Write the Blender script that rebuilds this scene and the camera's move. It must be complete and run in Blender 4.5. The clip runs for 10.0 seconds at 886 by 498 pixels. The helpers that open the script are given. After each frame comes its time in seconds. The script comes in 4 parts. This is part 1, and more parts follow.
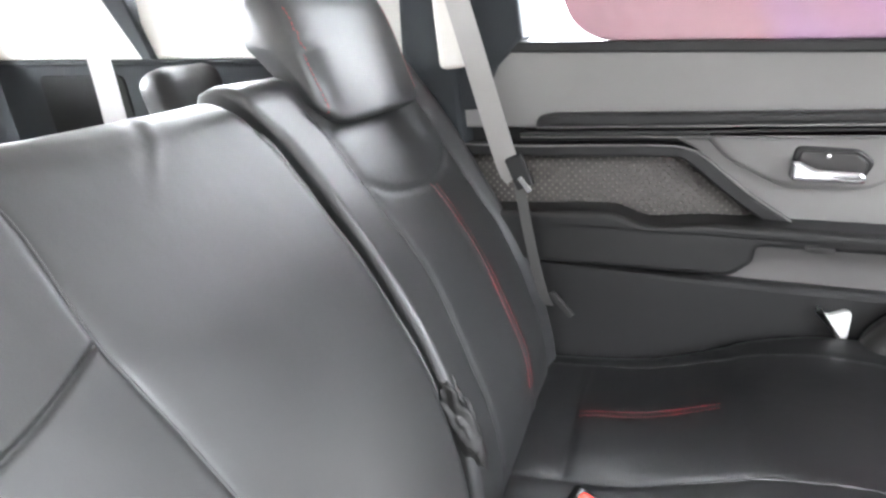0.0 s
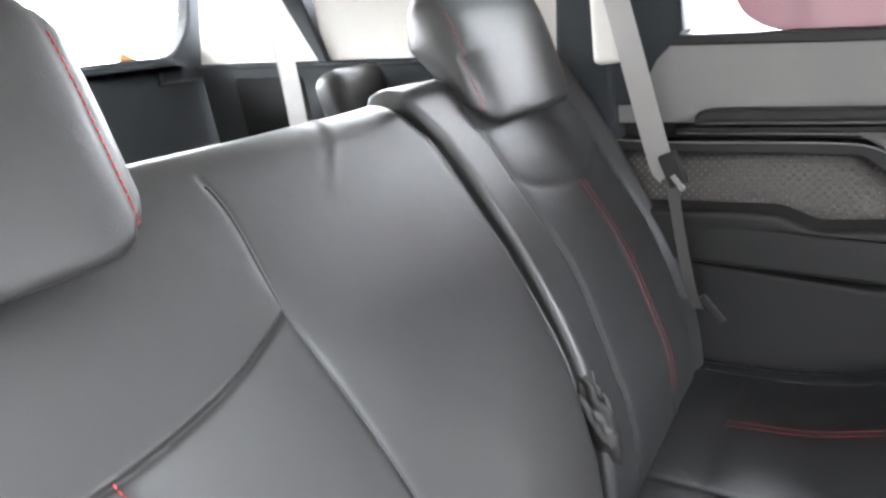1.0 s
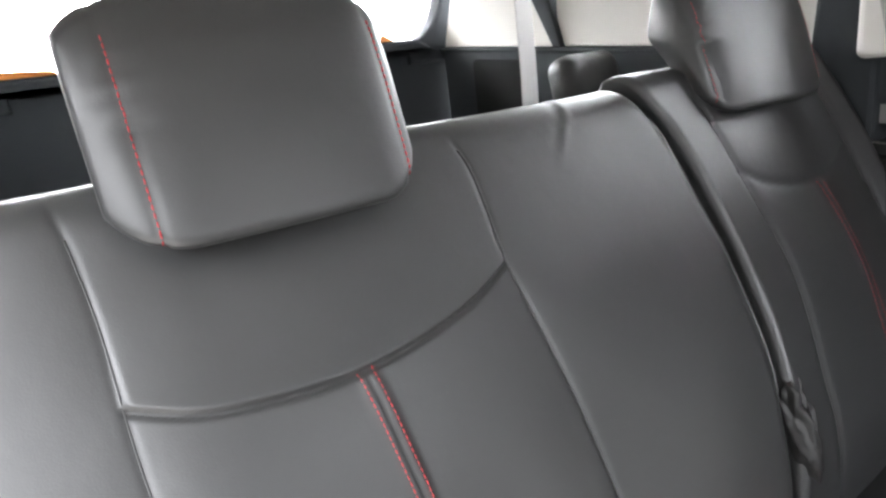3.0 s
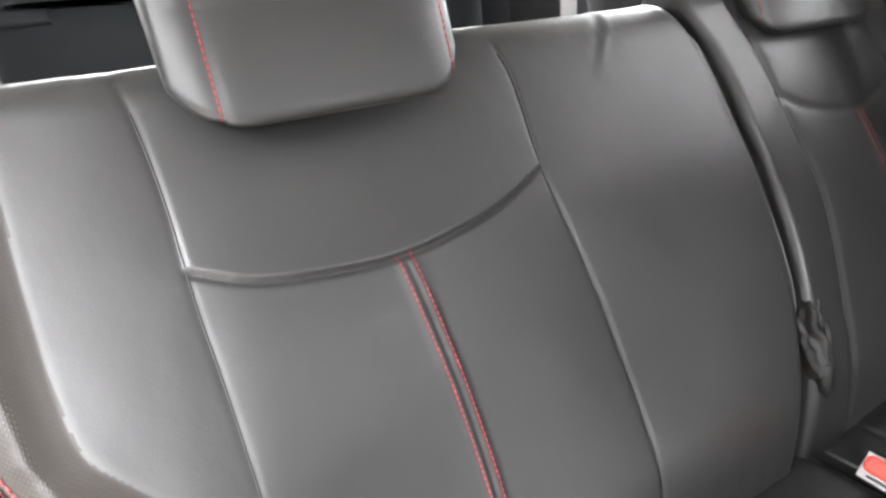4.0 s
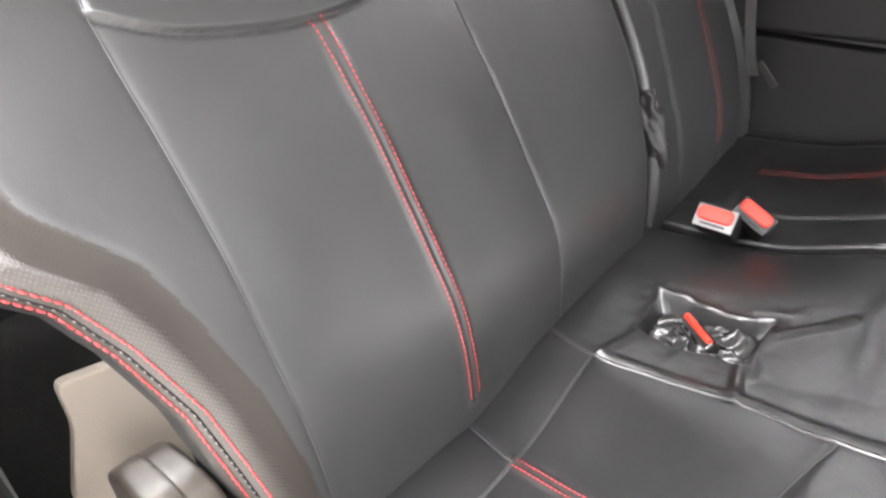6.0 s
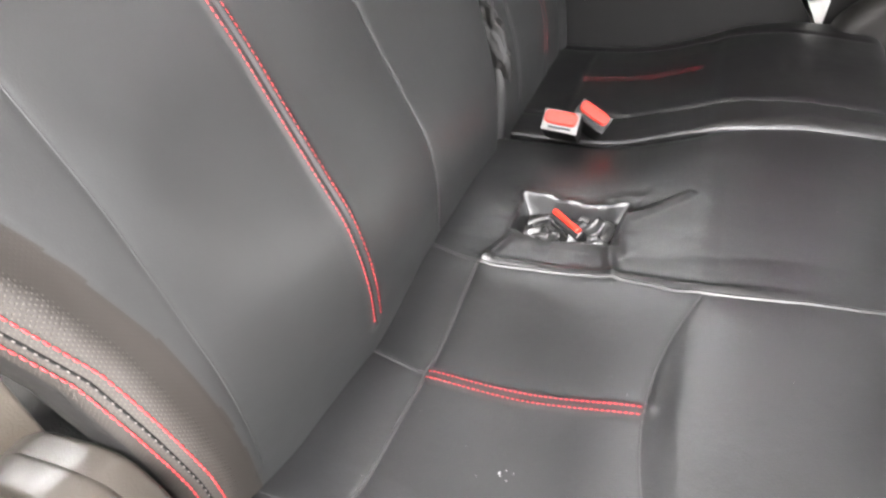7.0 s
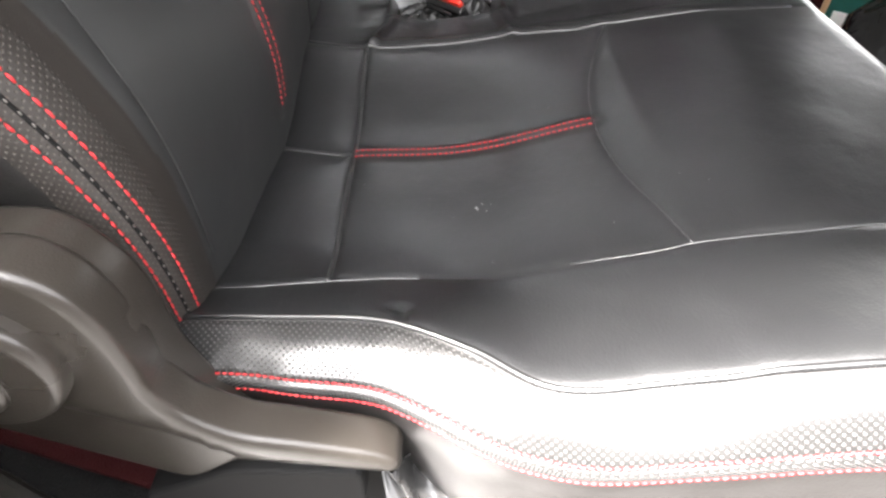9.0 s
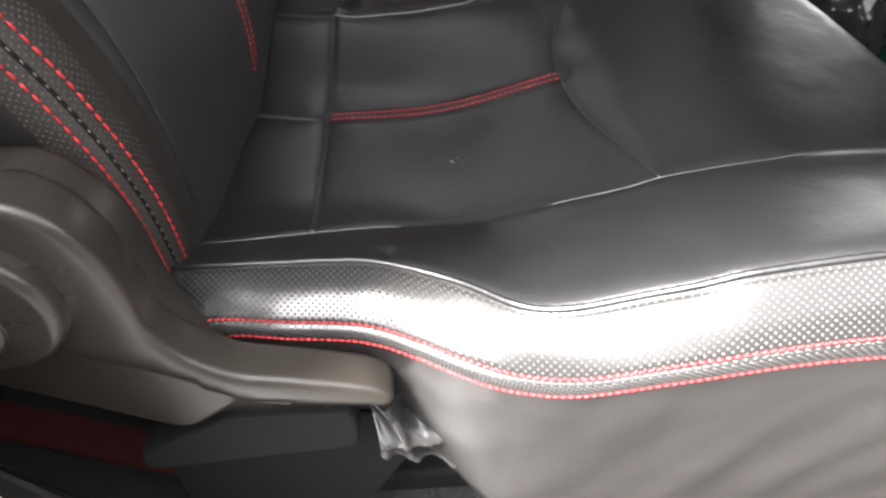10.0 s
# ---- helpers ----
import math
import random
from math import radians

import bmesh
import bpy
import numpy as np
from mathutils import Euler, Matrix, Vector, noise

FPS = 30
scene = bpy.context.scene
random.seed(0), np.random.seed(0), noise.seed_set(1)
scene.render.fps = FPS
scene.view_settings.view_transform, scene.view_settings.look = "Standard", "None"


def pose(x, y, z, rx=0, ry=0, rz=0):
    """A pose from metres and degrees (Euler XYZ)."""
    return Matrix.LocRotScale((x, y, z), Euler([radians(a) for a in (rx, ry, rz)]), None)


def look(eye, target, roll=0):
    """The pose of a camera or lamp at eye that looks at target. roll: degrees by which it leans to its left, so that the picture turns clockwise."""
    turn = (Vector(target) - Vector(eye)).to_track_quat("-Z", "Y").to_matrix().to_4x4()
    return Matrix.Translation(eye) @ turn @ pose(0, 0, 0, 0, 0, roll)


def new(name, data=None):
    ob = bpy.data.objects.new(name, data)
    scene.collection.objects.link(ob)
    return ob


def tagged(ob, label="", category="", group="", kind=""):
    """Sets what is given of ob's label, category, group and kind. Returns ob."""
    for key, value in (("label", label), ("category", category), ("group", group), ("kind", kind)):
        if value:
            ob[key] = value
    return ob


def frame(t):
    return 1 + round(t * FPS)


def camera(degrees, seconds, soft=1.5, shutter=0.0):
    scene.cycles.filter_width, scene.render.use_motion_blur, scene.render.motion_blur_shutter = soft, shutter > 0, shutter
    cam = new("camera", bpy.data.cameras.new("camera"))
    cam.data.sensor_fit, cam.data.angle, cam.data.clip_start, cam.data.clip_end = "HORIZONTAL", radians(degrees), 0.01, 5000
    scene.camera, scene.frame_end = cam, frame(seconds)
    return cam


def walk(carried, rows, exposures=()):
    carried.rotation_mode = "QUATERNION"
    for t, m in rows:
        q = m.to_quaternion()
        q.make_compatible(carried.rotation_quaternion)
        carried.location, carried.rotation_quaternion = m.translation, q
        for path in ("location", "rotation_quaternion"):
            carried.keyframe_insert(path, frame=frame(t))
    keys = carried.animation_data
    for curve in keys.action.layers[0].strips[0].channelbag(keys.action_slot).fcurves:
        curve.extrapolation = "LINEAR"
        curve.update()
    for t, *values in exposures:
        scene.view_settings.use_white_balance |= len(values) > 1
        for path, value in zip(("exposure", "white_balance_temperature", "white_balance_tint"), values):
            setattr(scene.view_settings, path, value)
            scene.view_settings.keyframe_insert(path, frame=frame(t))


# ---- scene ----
cam = camera(73.7, 10.0, soft=2.6)
PATH = [
    (0, (0.168, -0.257, 1.009), (1.885, 0.524, 0.345), -7.1),
    (0.5, (0.16, -0.264, 1.011), (1.787, 0.695, 0.354), -8.0),
    (1, (0.14, -0.27, 1.024), (1.615, 0.925, 0.394), -9.1),
    (1.5, (0.124, -0.289, 1.029), (1.448, 1.081, 0.421), -9.4),
    (2, (0.105, -0.292, 1.032), (1.283, 1.23, 0.488), -8.7),
    (3.5, (0.061, -0.327, 1.019), (0.988, 1.324, 0.377), -6.8),
    (4, (0.038, -0.337, 0.994), (0.912, 1.299, 0.245), -6.0),
    (4.5, (-0.007, -0.345, 0.934), (0.807, 1.308, 0.157), -7.1),
    (5, (-0.023, -0.353, 0.913), (0.825, 1.225, 0.022), -6.9),
    (5.5, (-0.064, -0.352, 0.89), (0.971, 1.069, -0.063), -6.5),
    (7, (-0.136, -0.284, 0.838), (1.326, 0.377, -0.356), -2.8),
    (7.5, (-0.156, -0.246, 0.798), (1.321, 0.169, -0.485), -1.7),
    (8, (-0.174, -0.215, 0.755), (1.32, 0.009, -0.556), -1.2),
    (8.5, (-0.199, -0.183, 0.706), (1.28, -0.094, -0.638), -0.6),
    (9, (-0.22, -0.172, 0.683), (1.221, -0.175, -0.704), 0.7),
    (9.5, (-0.24, -0.168, 0.674), (1.199, -0.239, -0.713), 0.8),
    (10, (-0.254, -0.162, 0.668), (1.171, -0.273, -0.731), 1.1),
]
EXPOSURES = [(0, 6.75, 6300, 10), (1.0, 6.4, 6300, 10), (2.0, 6.05, 6350, 10), (3.5, 5.5, 6550, 11), (4.5, 6.12, 6750, 12), (5.5, 6.15, 6750, 12), (7.0, 6.42, 6750, 12), (8.0, 6.17, 6700, 12), (8.5, 5.5, 6700, 12), (9.2, 4.6, 6650, 12), (10, 3.97, 6600, 12)]
walk(cam, [(t, look(eye, target, roll)) for t, eye, target, roll in PATH], EXPOSURES)

# ---- light: a bright, hazy day, and the sky's light through the openings ----
world = bpy.data.worlds.new("world")
scene.world = world
world.use_nodes = True
wn = world.node_tree
sky = wn.nodes.new("ShaderNodeTexSky")
sky.sky_type, sky.sun_disc = "NISHITA", False
sky.sun_elevation, sky.sun_rotation = radians(60.7), radians(334.5)
sky.air_density, sky.dust_density = 1.0, 3.0
wn.nodes["Background"].inputs["Strength"].default_value = 0.15
pale = wn.nodes.new("ShaderNodeHueSaturation")
pale.inputs["Saturation"].default_value = 0.10
wn.links.new(sky.outputs[0], pale.inputs["Color"])
wn.links.new(pale.outputs[0], wn.nodes["Background"].inputs["Color"])
sun = new("sun", bpy.data.lights.new("sun", "SUN"))
sun.data.energy, sun.data.angle, sun.data.color = 3.4, radians(6), (1.0, 0.98, 0.95)
sun.matrix_world = look((-0.21, 0.44, 0.87), (0, 0, 0))


# ---- materials ----
def mat(name, color, rough=0.5, metal=0.0, spec=0.5, grain=0.0, grain_scale=400.0, vary=0.0, vary_scale=6.0,
        rough_vary=0.0, wrinkle=0.0, wrinkle_scale=30.0, coat=0.0):
    m = bpy.data.materials.new(name)
    m.use_nodes = True
    nt = m.node_tree
    b = nt.nodes["Principled BSDF"]
    b.inputs["Base Color"].default_value = (*color, 1)
    b.inputs["Roughness"].default_value = rough
    b.inputs["Metallic"].default_value = metal
    b.inputs["Specular IOR Level"].default_value = spec
    b.inputs["Coat Weight"].default_value = coat
    co = nt.nodes.new("ShaderNodeTexCoord")
    height = None
    if vary or rough_vary:
        n = nt.nodes.new("ShaderNodeTexNoise")
        n.inputs["Scale"].default_value, n.inputs["Detail"].default_value = vary_scale, 6
        nt.links.new(co.outputs["Object"], n.inputs["Vector"])
        if vary:
            mix = nt.nodes.new("ShaderNodeMix")
            mix.data_type = "RGBA"
            mix.inputs[6].default_value = (*[c * (1 - vary) for c in color], 1)
            mix.inputs[7].default_value = (*[min(1, c * (1 + vary)) for c in color], 1)
            nt.links.new(n.outputs[0], mix.inputs[0])
            nt.links.new(mix.outputs[2], b.inputs["Base Color"])
        if rough_vary:
            r = nt.nodes.new("ShaderNodeMapRange")
            r.inputs[1].default_value, r.inputs[2].default_value = 0.3, 0.7
            r.inputs[3].default_value, r.inputs[4].default_value = rough - rough_vary, rough + rough_vary
            nt.links.new(n.outputs[0], r.inputs[0])
            nt.links.new(r.outputs[0], b.inputs["Roughness"])
    last = None
    for amount, scale, kind in ((wrinkle, wrinkle_scale, "noise"), (grain, grain_scale, "cells")):
        if not amount:
            continue
        t = nt.nodes.new("ShaderNodeTexVoronoi" if kind == "cells" else "ShaderNodeTexNoise")
        t.inputs["Scale"].default_value = scale
        nt.links.new(co.outputs["Object"], t.inputs["Vector"])
        bump = nt.nodes.new("ShaderNodeBump")
        bump.inputs["Strength"].default_value, bump.inputs["Distance"].default_value = amount, 1.0 / scale
        nt.links.new(t.outputs[0], bump.inputs["Height"])
        if last:
            nt.links.new(last.outputs[0], bump.inputs["Normal"])
        nt.links.new(bump.outputs[0], b.inputs["Normal"])
        last = bump
    return m


def perforated(name, color, rough, pitch, strength=0.9, deep=0.0012, dots=None):
    """Leather with a diagonal grid of small punched dimples; the mesh's UV map is in metres."""
    m = mat(name, color, rough, grain=0.12, grain_scale=700)
    nt = m.node_tree
    b = nt.nodes["Principled BSDF"]
    uv = nt.nodes.new("ShaderNodeTexCoord")
    mp = nt.nodes.new("ShaderNodeMapping")
    mp.inputs["Rotation"].default_value = (0, 0, radians(45))
    v = nt.nodes.new("ShaderNodeTexVoronoi")
    v.voronoi_dimensions = "2D"
    v.inputs["Scale"].default_value, v.inputs["Randomness"].default_value = 1 / pitch, 0
    r = nt.nodes.new("ShaderNodeMapRange")
    r.inputs[1].default_value, r.inputs[2].default_value = 0.14, 0.27
    nt.links.new(uv.outputs["UV"], mp.inputs[0])
    nt.links.new(mp.outputs[0], v.inputs["Vector"])
    nt.links.new(v.outputs["Distance"], r.inputs[0])
    bump = nt.nodes.new("ShaderNodeBump")
    bump.inputs["Strength"].default_value, bump.inputs["Distance"].default_value = strength, deep
    nt.links.new(r.outputs[0], bump.inputs["Height"])
    nt.links.new(bump.outputs[0], b.inputs["Normal"])
    if dots:
        mix = nt.nodes.new("ShaderNodeMix")
        mix.data_type = "RGBA"
        mix.inputs[6].default_value, mix.inputs[7].default_value = (*dots, 1), (*color, 1)
        nt.links.new(r.outputs[0], mix.inputs[0])
        nt.links.new(mix.outputs[2], b.inputs["Base Color"])
        matt = nt.nodes.new("ShaderNodeMapRange")
        matt.inputs[3].default_value, matt.inputs[4].default_value = 0.85, rough
        nt.links.new(r.outputs[0], matt.inputs[0])
        nt.links.new(matt.outputs[0], b.inputs["Roughness"])
    return m


M = {}
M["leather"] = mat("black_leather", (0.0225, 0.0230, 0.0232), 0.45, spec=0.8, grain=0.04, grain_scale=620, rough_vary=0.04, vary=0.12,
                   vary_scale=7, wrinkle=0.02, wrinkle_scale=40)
# Backrest leather again, smoother, with the cushions' shade put into a darker base.
M["leather_seat"] = mat("shaded_black_leather", (0.0095, 0.0097, 0.0101), 0.34, spec=0.75, grain=0.08, grain_scale=620, rough_vary=0.06, vary=0.12,
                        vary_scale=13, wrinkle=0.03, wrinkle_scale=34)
M["leather_soft"] = mat("dark_leather", (0.012, 0.0115, 0.011), 0.50, grain=0.08, grain_scale=560, rough_vary=0.06, wrinkle=0.06, wrinkle_scale=30)
M["perf"] = perforated("perforated_leather", (0.018, 0.0177, 0.0174), 0.22, 0.0031, 0.5, 0.0008, dots=(0.062, 0.060, 0.058))
M["perf_faint"] = perforated("fine_perforated_leather", (0.026, 0.0225, 0.0198), 0.46, 0.0030, 0.10, 0.0006)
M["perf_edge"] = perforated("edge_perforated_leather", (0.022, 0.0190, 0.0168), 0.46, 0.0030, 0.5, 0.0008, dots=(0.060, 0.053, 0.046))
M["skirt"] = mat("skirt_leather", (0.023, 0.0215, 0.0210), 0.37, grain=0.06, grain_scale=500, wrinkle=0.05, wrinkle_scale=14)
M["piping"] = mat("leather_piping", (0.018, 0.0176, 0.0172), 0.45, spec=0.5, grain=0.1, grain_scale=500)
# Highlights on the cushion's seams are partly put into this paler base.
M["seam"] = mat("taut_leather_seam", (0.020, 0.020, 0.020), 0.32, spec=1.0, grain=0.1, grain_scale=500)
M["red"] = mat("red_thread", (0.50, 0.030, 0.035), 0.6, grain=0.3, grain_scale=900)
M["pale_thread"] = mat("grey_thread", (0.14, 0.13, 0.12), 0.55)
M["red_plastic"] = mat("red_plastic", (0.70, 0.030, 0.015), 0.5, vary=0.1, vary_scale=40)
M["plastic"] = mat("dark_plastic", (0.026, 0.0225, 0.0190), 0.30, spec=0.45, grain=0.08, grain_scale=800, rough_vary=0.05)
M["black_plastic"] = mat("black_plastic", (0.011, 0.011, 0.011), 0.45, grain=0.1, grain_scale=700)
M["grey_panel"] = mat("grey_door_plastic", (0.23, 0.224, 0.221), 0.5, grain=0.2, grain_scale=700, vary=0.06)
M["dark_panel"] = mat("dark_door_plastic", (0.015, 0.015, 0.0155), 0.5, grain=0.2, grain_scale=700, vary=0.08)
M["door_mesh"] = perforated("woven_door_insert", (0.085, 0.078, 0.072), 0.45, 0.0098, 0.8, 0.003, dots=(0.20, 0.185, 0.17))
M["blue_panel"] = mat("dark_side_trim", (0.036, 0.040, 0.044), 0.8, spec=0.2, grain=0.2, grain_scale=500, vary=0.1)
M["lip"] = mat("pale_trim_highlight", (0.22, 0.215, 0.21), 0.35, spec=0.6)
M["mid_panel"] = mat("mid_grey_door_plastic", (0.15, 0.145, 0.142), 0.5, grain=0.2, grain_scale=700, vary=0.06)
M["chrome"] = mat("chrome", (0.85, 0.85, 0.86), 0.12, 1.0)
M["belt"] = mat("grey_webbing", (0.42, 0.41, 0.40), 0.75, grain=0.35, grain_scale=900, vary=0.05)
M["dark_belt"] = mat("shaded_webbing", (0.12, 0.118, 0.115), 0.8, grain=0.35, grain_scale=900, vary=0.05)
M["white_trim"] = mat("pale_pillar_trim", (0.68, 0.66, 0.62), 0.65, grain=0.1, grain_scale=500, vary=0.04)
M["headliner"] = mat("grey_headliner_cloth", (0.50, 0.49, 0.475), 0.9, grain=0.2, grain_scale=500, vary=0.05)
M["under"] = mat("black_underside", (0.006, 0.006, 0.006), 0.8, spec=0.2, vary=0.2, vary_scale=20)
M["liner"] = mat("grey_side_liner", (0.20, 0.195, 0.19), 0.8, spec=0.3, grain=0.2, grain_scale=500, vary=0.08)
M["carpet"] = mat("red_carpet", (0.06, 0.004, 0.005), 0.95, grain=0.6, grain_scale=350, vary=0.3, vary_scale=30)
M["dark_carpet"] = mat("dark_carpet", (0.012, 0.012, 0.012), 0.95, grain=0.6, grain_scale=350, vary=0.3, vary_scale=30)
M["wall"] = mat("grey_plaster_wall", (0.07, 0.068, 0.066), 0.85, grain=0.3, grain_scale=90, vary=0.15, vary_scale=1.2)
M["ground"] = mat("grey_concrete", (0.068, 0.066, 0.064), 0.7, grain=0.3, grain_scale=60, vary=0.15, vary_scale=1.5)
M["rubber"] = mat("rubber", (0.015, 0.015, 0.015), 0.85, spec=0.15, vary=0.15, vary_scale=12)
M["green"] = mat("green_card", (0.003, 0.075, 0.058), 0.5, vary=0.15, vary_scale=20)
M["card"] = mat("tan_card", (0.55, 0.36, 0.2), 0.7, vary=0.1, vary_scale=30)
M["clear_rim"] = mat("smoky_rim", (0.16, 0.155, 0.15), 0.3, spec=0.6, grain=0.1)
M["dark_rim"] = mat("dark_smoky_rim", (0.02, 0.02, 0.02), 0.3, spec=0.5, grain=0.1)
M["gloss_panel"] = mat("glossy_dark_plastic", (0.028, 0.027, 0.026), 0.34, grain=0.1, grain_scale=600)
M["gloss_black"] = mat("glossy_black_vinyl", (0.028, 0.028, 0.028), 0.20, wrinkle=0.15, wrinkle_scale=35)
M["beige"] = mat("beige_plastic", (0.20, 0.17, 0.14), 0.6, grain=0.1, vary=0.08)
M["lint"] = mat("grey_lint", (0.35, 0.35, 0.35), 0.8, vary=0.2, vary_scale=200)
M["white"] = mat("white_print", (0.8, 0.8, 0.78), 0.5)
M["orange"] = mat("orange_plastic", (0.65, 0.22, 0.04), 0.5, vary=0.15, vary_scale=30)


def glass_mat(name, color, rough=0.0):
    m = bpy.data.materials.new(name)
    m.use_nodes = True
    b = m.node_tree.nodes["Principled BSDF"]
    b.inputs["Base Color"].default_value = (*color, 1)
    b.inputs["Roughness"].default_value, b.inputs["Transmission Weight"].default_value, b.inputs["IOR"].default_value = rough, 1, 1.02
    return m


M["glass"] = glass_mat("window_glass", (0.97, 0.98, 0.98))


def shade_mat():
    m = mat("purple_sunshade_film", (0.30, 0.12, 0.42), 0.25, wrinkle=0.25, wrinkle_scale=9, coat=0.4)
    nt = m.node_tree
    b = nt.nodes["Principled BSDF"]
    co = nt.nodes.new("ShaderNodeTexCoord")
    n = nt.nodes.new("ShaderNodeTexNoise")
    n.inputs["Scale"].default_value = 3.2
    r = nt.nodes.new("ShaderNodeValToRGB")
    r.color_ramp.elements[0].position, r.color_ramp.elements[0].color = 0.42, (0.36, 0.25, 0.42, 1)
    r.color_ramp.elements[1].position, r.color_ramp.elements[1].color = 0.58, (0.38, 0.25, 0.28, 1)
    nt.links.new(co.outputs["Object"], n.inputs["Vector"])
    nt.links.new(n.outputs[0], r.inputs[0])
    nt.links.new(r.outputs[0], b.inputs["Base Color"])
    tr = nt.nodes.new("ShaderNodeBsdfTranslucent")
    nt.links.new(r.outputs[0], tr.inputs[0])
    mix = nt.nodes.new("ShaderNodeMixShader")
    mix.inputs[0].default_value = 0.22
    nt.links.new(b.outputs[0], mix.inputs[1])
    nt.links.new(tr.outputs[0], mix.inputs[2])
    nt.links.new(mix.outputs[0], nt.nodes["Material Output"].inputs[0])
    return m


M["shade"] = shade_mat()


# ---- builders ----
def link_mesh(name, verts, faces, mats, parent=None, label="", face_mats=None, uvs=None, smooth=True, category="", kind="", group=""):
    me = bpy.data.meshes.new(name)
    me.from_pydata([tuple(v) for v in verts], [], faces)
    for m in mats if isinstance(mats, (list, tuple)) else [mats]:
        me.materials.append(M[m])
    if face_mats is not None:
        me.polygons.foreach_set("material_index", np.array(face_mats, dtype=np.int32))
    if uvs is not None:
        layer = me.uv_layers.new(name="UVMap")
        idx = np.zeros(len(me.loops), dtype=np.int32)
        me.loops.foreach_get("vertex_index", idx)
        layer.data.foreach_set("uv", np.asarray(uvs, dtype=np.float32)[idx].ravel())
    if smooth:
        me.polygons.foreach_set("use_smooth", np.ones(len(me.polygons), dtype=bool))
    me.update()
    ob = new(name, me)
    if parent:
        ob.parent = parent
    return tagged(ob, label, category, group, kind)


def part(name, bm, material, parent=None, label="", smooth=False, **tags):
    me = bpy.data.meshes.new(name)
    bmesh.ops.recalc_face_normals(bm, faces=bm.faces[:])
    bm.to_mesh(me)
    bm.free()
    me.materials.append(M[material])
    if smooth:
        me.polygons.foreach_set("use_smooth", np.ones(len(me.polygons), dtype=bool))
    ob = new(name, me)
    if parent:
        ob.parent = parent
    return tagged(ob, label, **tags)


def empty(name, label="", category="", group="", kind=""):
    ob = new(name)
    ob.empty_display_size = 0.05
    return tagged(ob, label, category, group, kind)


def bevel_box(size, at=(0, 0, 0), r=0.005, seg=2, turn=None, bm=None):
    own = bm or bmesh.new()
    made = bmesh.ops.create_cube(own, size=1)["verts"]
    bmesh.ops.scale(own, vec=size, verts=made)
    edges = list({e for v in made for e in v.link_edges})
    if r:
        res = bmesh.ops.bevel(own, geom=edges, offset=r, segments=seg, affect="EDGES", profile=0.5)
        made = list({v for f in res["faces"] for v in f.verts} | {v for v in made if v.is_valid})
    m = Matrix.Translation(at) @ (turn.to_4x4() if turn else Matrix())
    bmesh.ops.transform(own, matrix=m, verts=made)
    return own


def slab(outline, axis, a, b, r=0.004, seg=2):
    """A plate: a closed outline in the other two axes, from a to b along the axis, with rounded rims."""
    bm = bmesh.new()
    def put(p, w):
        return (w, *p) if axis == "x" else ((p[0], w, p[1]) if axis == "y" else (*p, w))
    lo = [bm.verts.new(put(p, a)) for p in outline]
    hi = [bm.verts.new(put(p, b)) for p in outline]
    bm.faces.new(lo), bm.faces.new(hi)
    n = len(outline)
    for i in range(n):
        bm.faces.new((lo[i], lo[(i + 1) % n], hi[(i + 1) % n], hi[i]))
    bmesh.ops.recalc_face_normals(bm, faces=bm.faces[:])
    if r:
        rim = [e for e in bm.edges if (e.verts[0] in lo) == (e.verts[1] in lo)]
        bmesh.ops.bevel(bm, geom=rim, offset=r, segments=seg, affect="EDGES", profile=0.5)
    return bm


def rounded(points, r, n=5):
    """The outline with its corners rounded by the radius r."""
    out, k = [], len(points)
    for i in range(k):
        p, a, b = Vector(points[i]), Vector(points[i - 1]), Vector(points[(i + 1) % k])
        da, db = (a - p), (b - p)
        c = min(r, da.length * 0.45, db.length * 0.45)
        s, e = p + da.normalized() * c, p + db.normalized() * c
        for j in range(n + 1):
            t = j / n
            out.append(tuple(s * (1 - t) ** 2 + p * 2 * t * (1 - t) + e * t ** 2))
    return out


def curve_through(points, n):
    """n points along a smooth line (Catmull-Rom) through the points."""
    p = np.array(points, float)
    p = np.vstack([2 * p[0] - p[1], p, 2 * p[-1] - p[-2]])
    dense = []
    for i in range(1, len(p) - 2):
        for t in np.linspace(0, 1, 24, endpoint=False):
            a, b, c, d = p[i - 1], p[i], p[i + 1], p[i + 2]
            dense.append(0.5 * (2 * b + (c - a) * t + (2 * a - 5 * b + 4 * c - d) * t ** 2 + (3 * b - a - 3 * c + d) * t ** 3))
    dense = np.array(dense + [p[-2]])
    s = np.concatenate([[0], np.cumsum(np.linalg.norm(np.diff(dense, axis=0), axis=1))])
    w = np.linspace(0, s[-1], n)
    return np.stack([np.interp(w, s, dense[:, k]) for k in range(dense.shape[1])], 1)


def tube(points, radius, seg=8, bm=None, flat=1.0):
    own = bm or bmesh.new()
    pts = [Vector(p) for p in points]
    rings = []
    side = None
    for i, p in enumerate(pts):
        d = (pts[min(i + 1, len(pts) - 1)] - pts[max(i - 1, 0)]).normalized()
        if side is None:
            side = d.orthogonal().normalized()
        side = (side - d * side.dot(d)).normalized()
        up = d.cross(side)
        rings.append([own.verts.new(p + (side * math.cos(q) + up * math.sin(q) * flat) * radius)
                      for q in (2 * math.pi * k / seg for k in range(seg))])
    for a, b in zip(rings, rings[1:]):
        for k in range(seg):
            own.faces.new((a[k], a[(k + 1) % seg], b[(k + 1) % seg], b[k]))
    own.faces.new(rings[0]), own.faces.new(rings[-1])
    return own


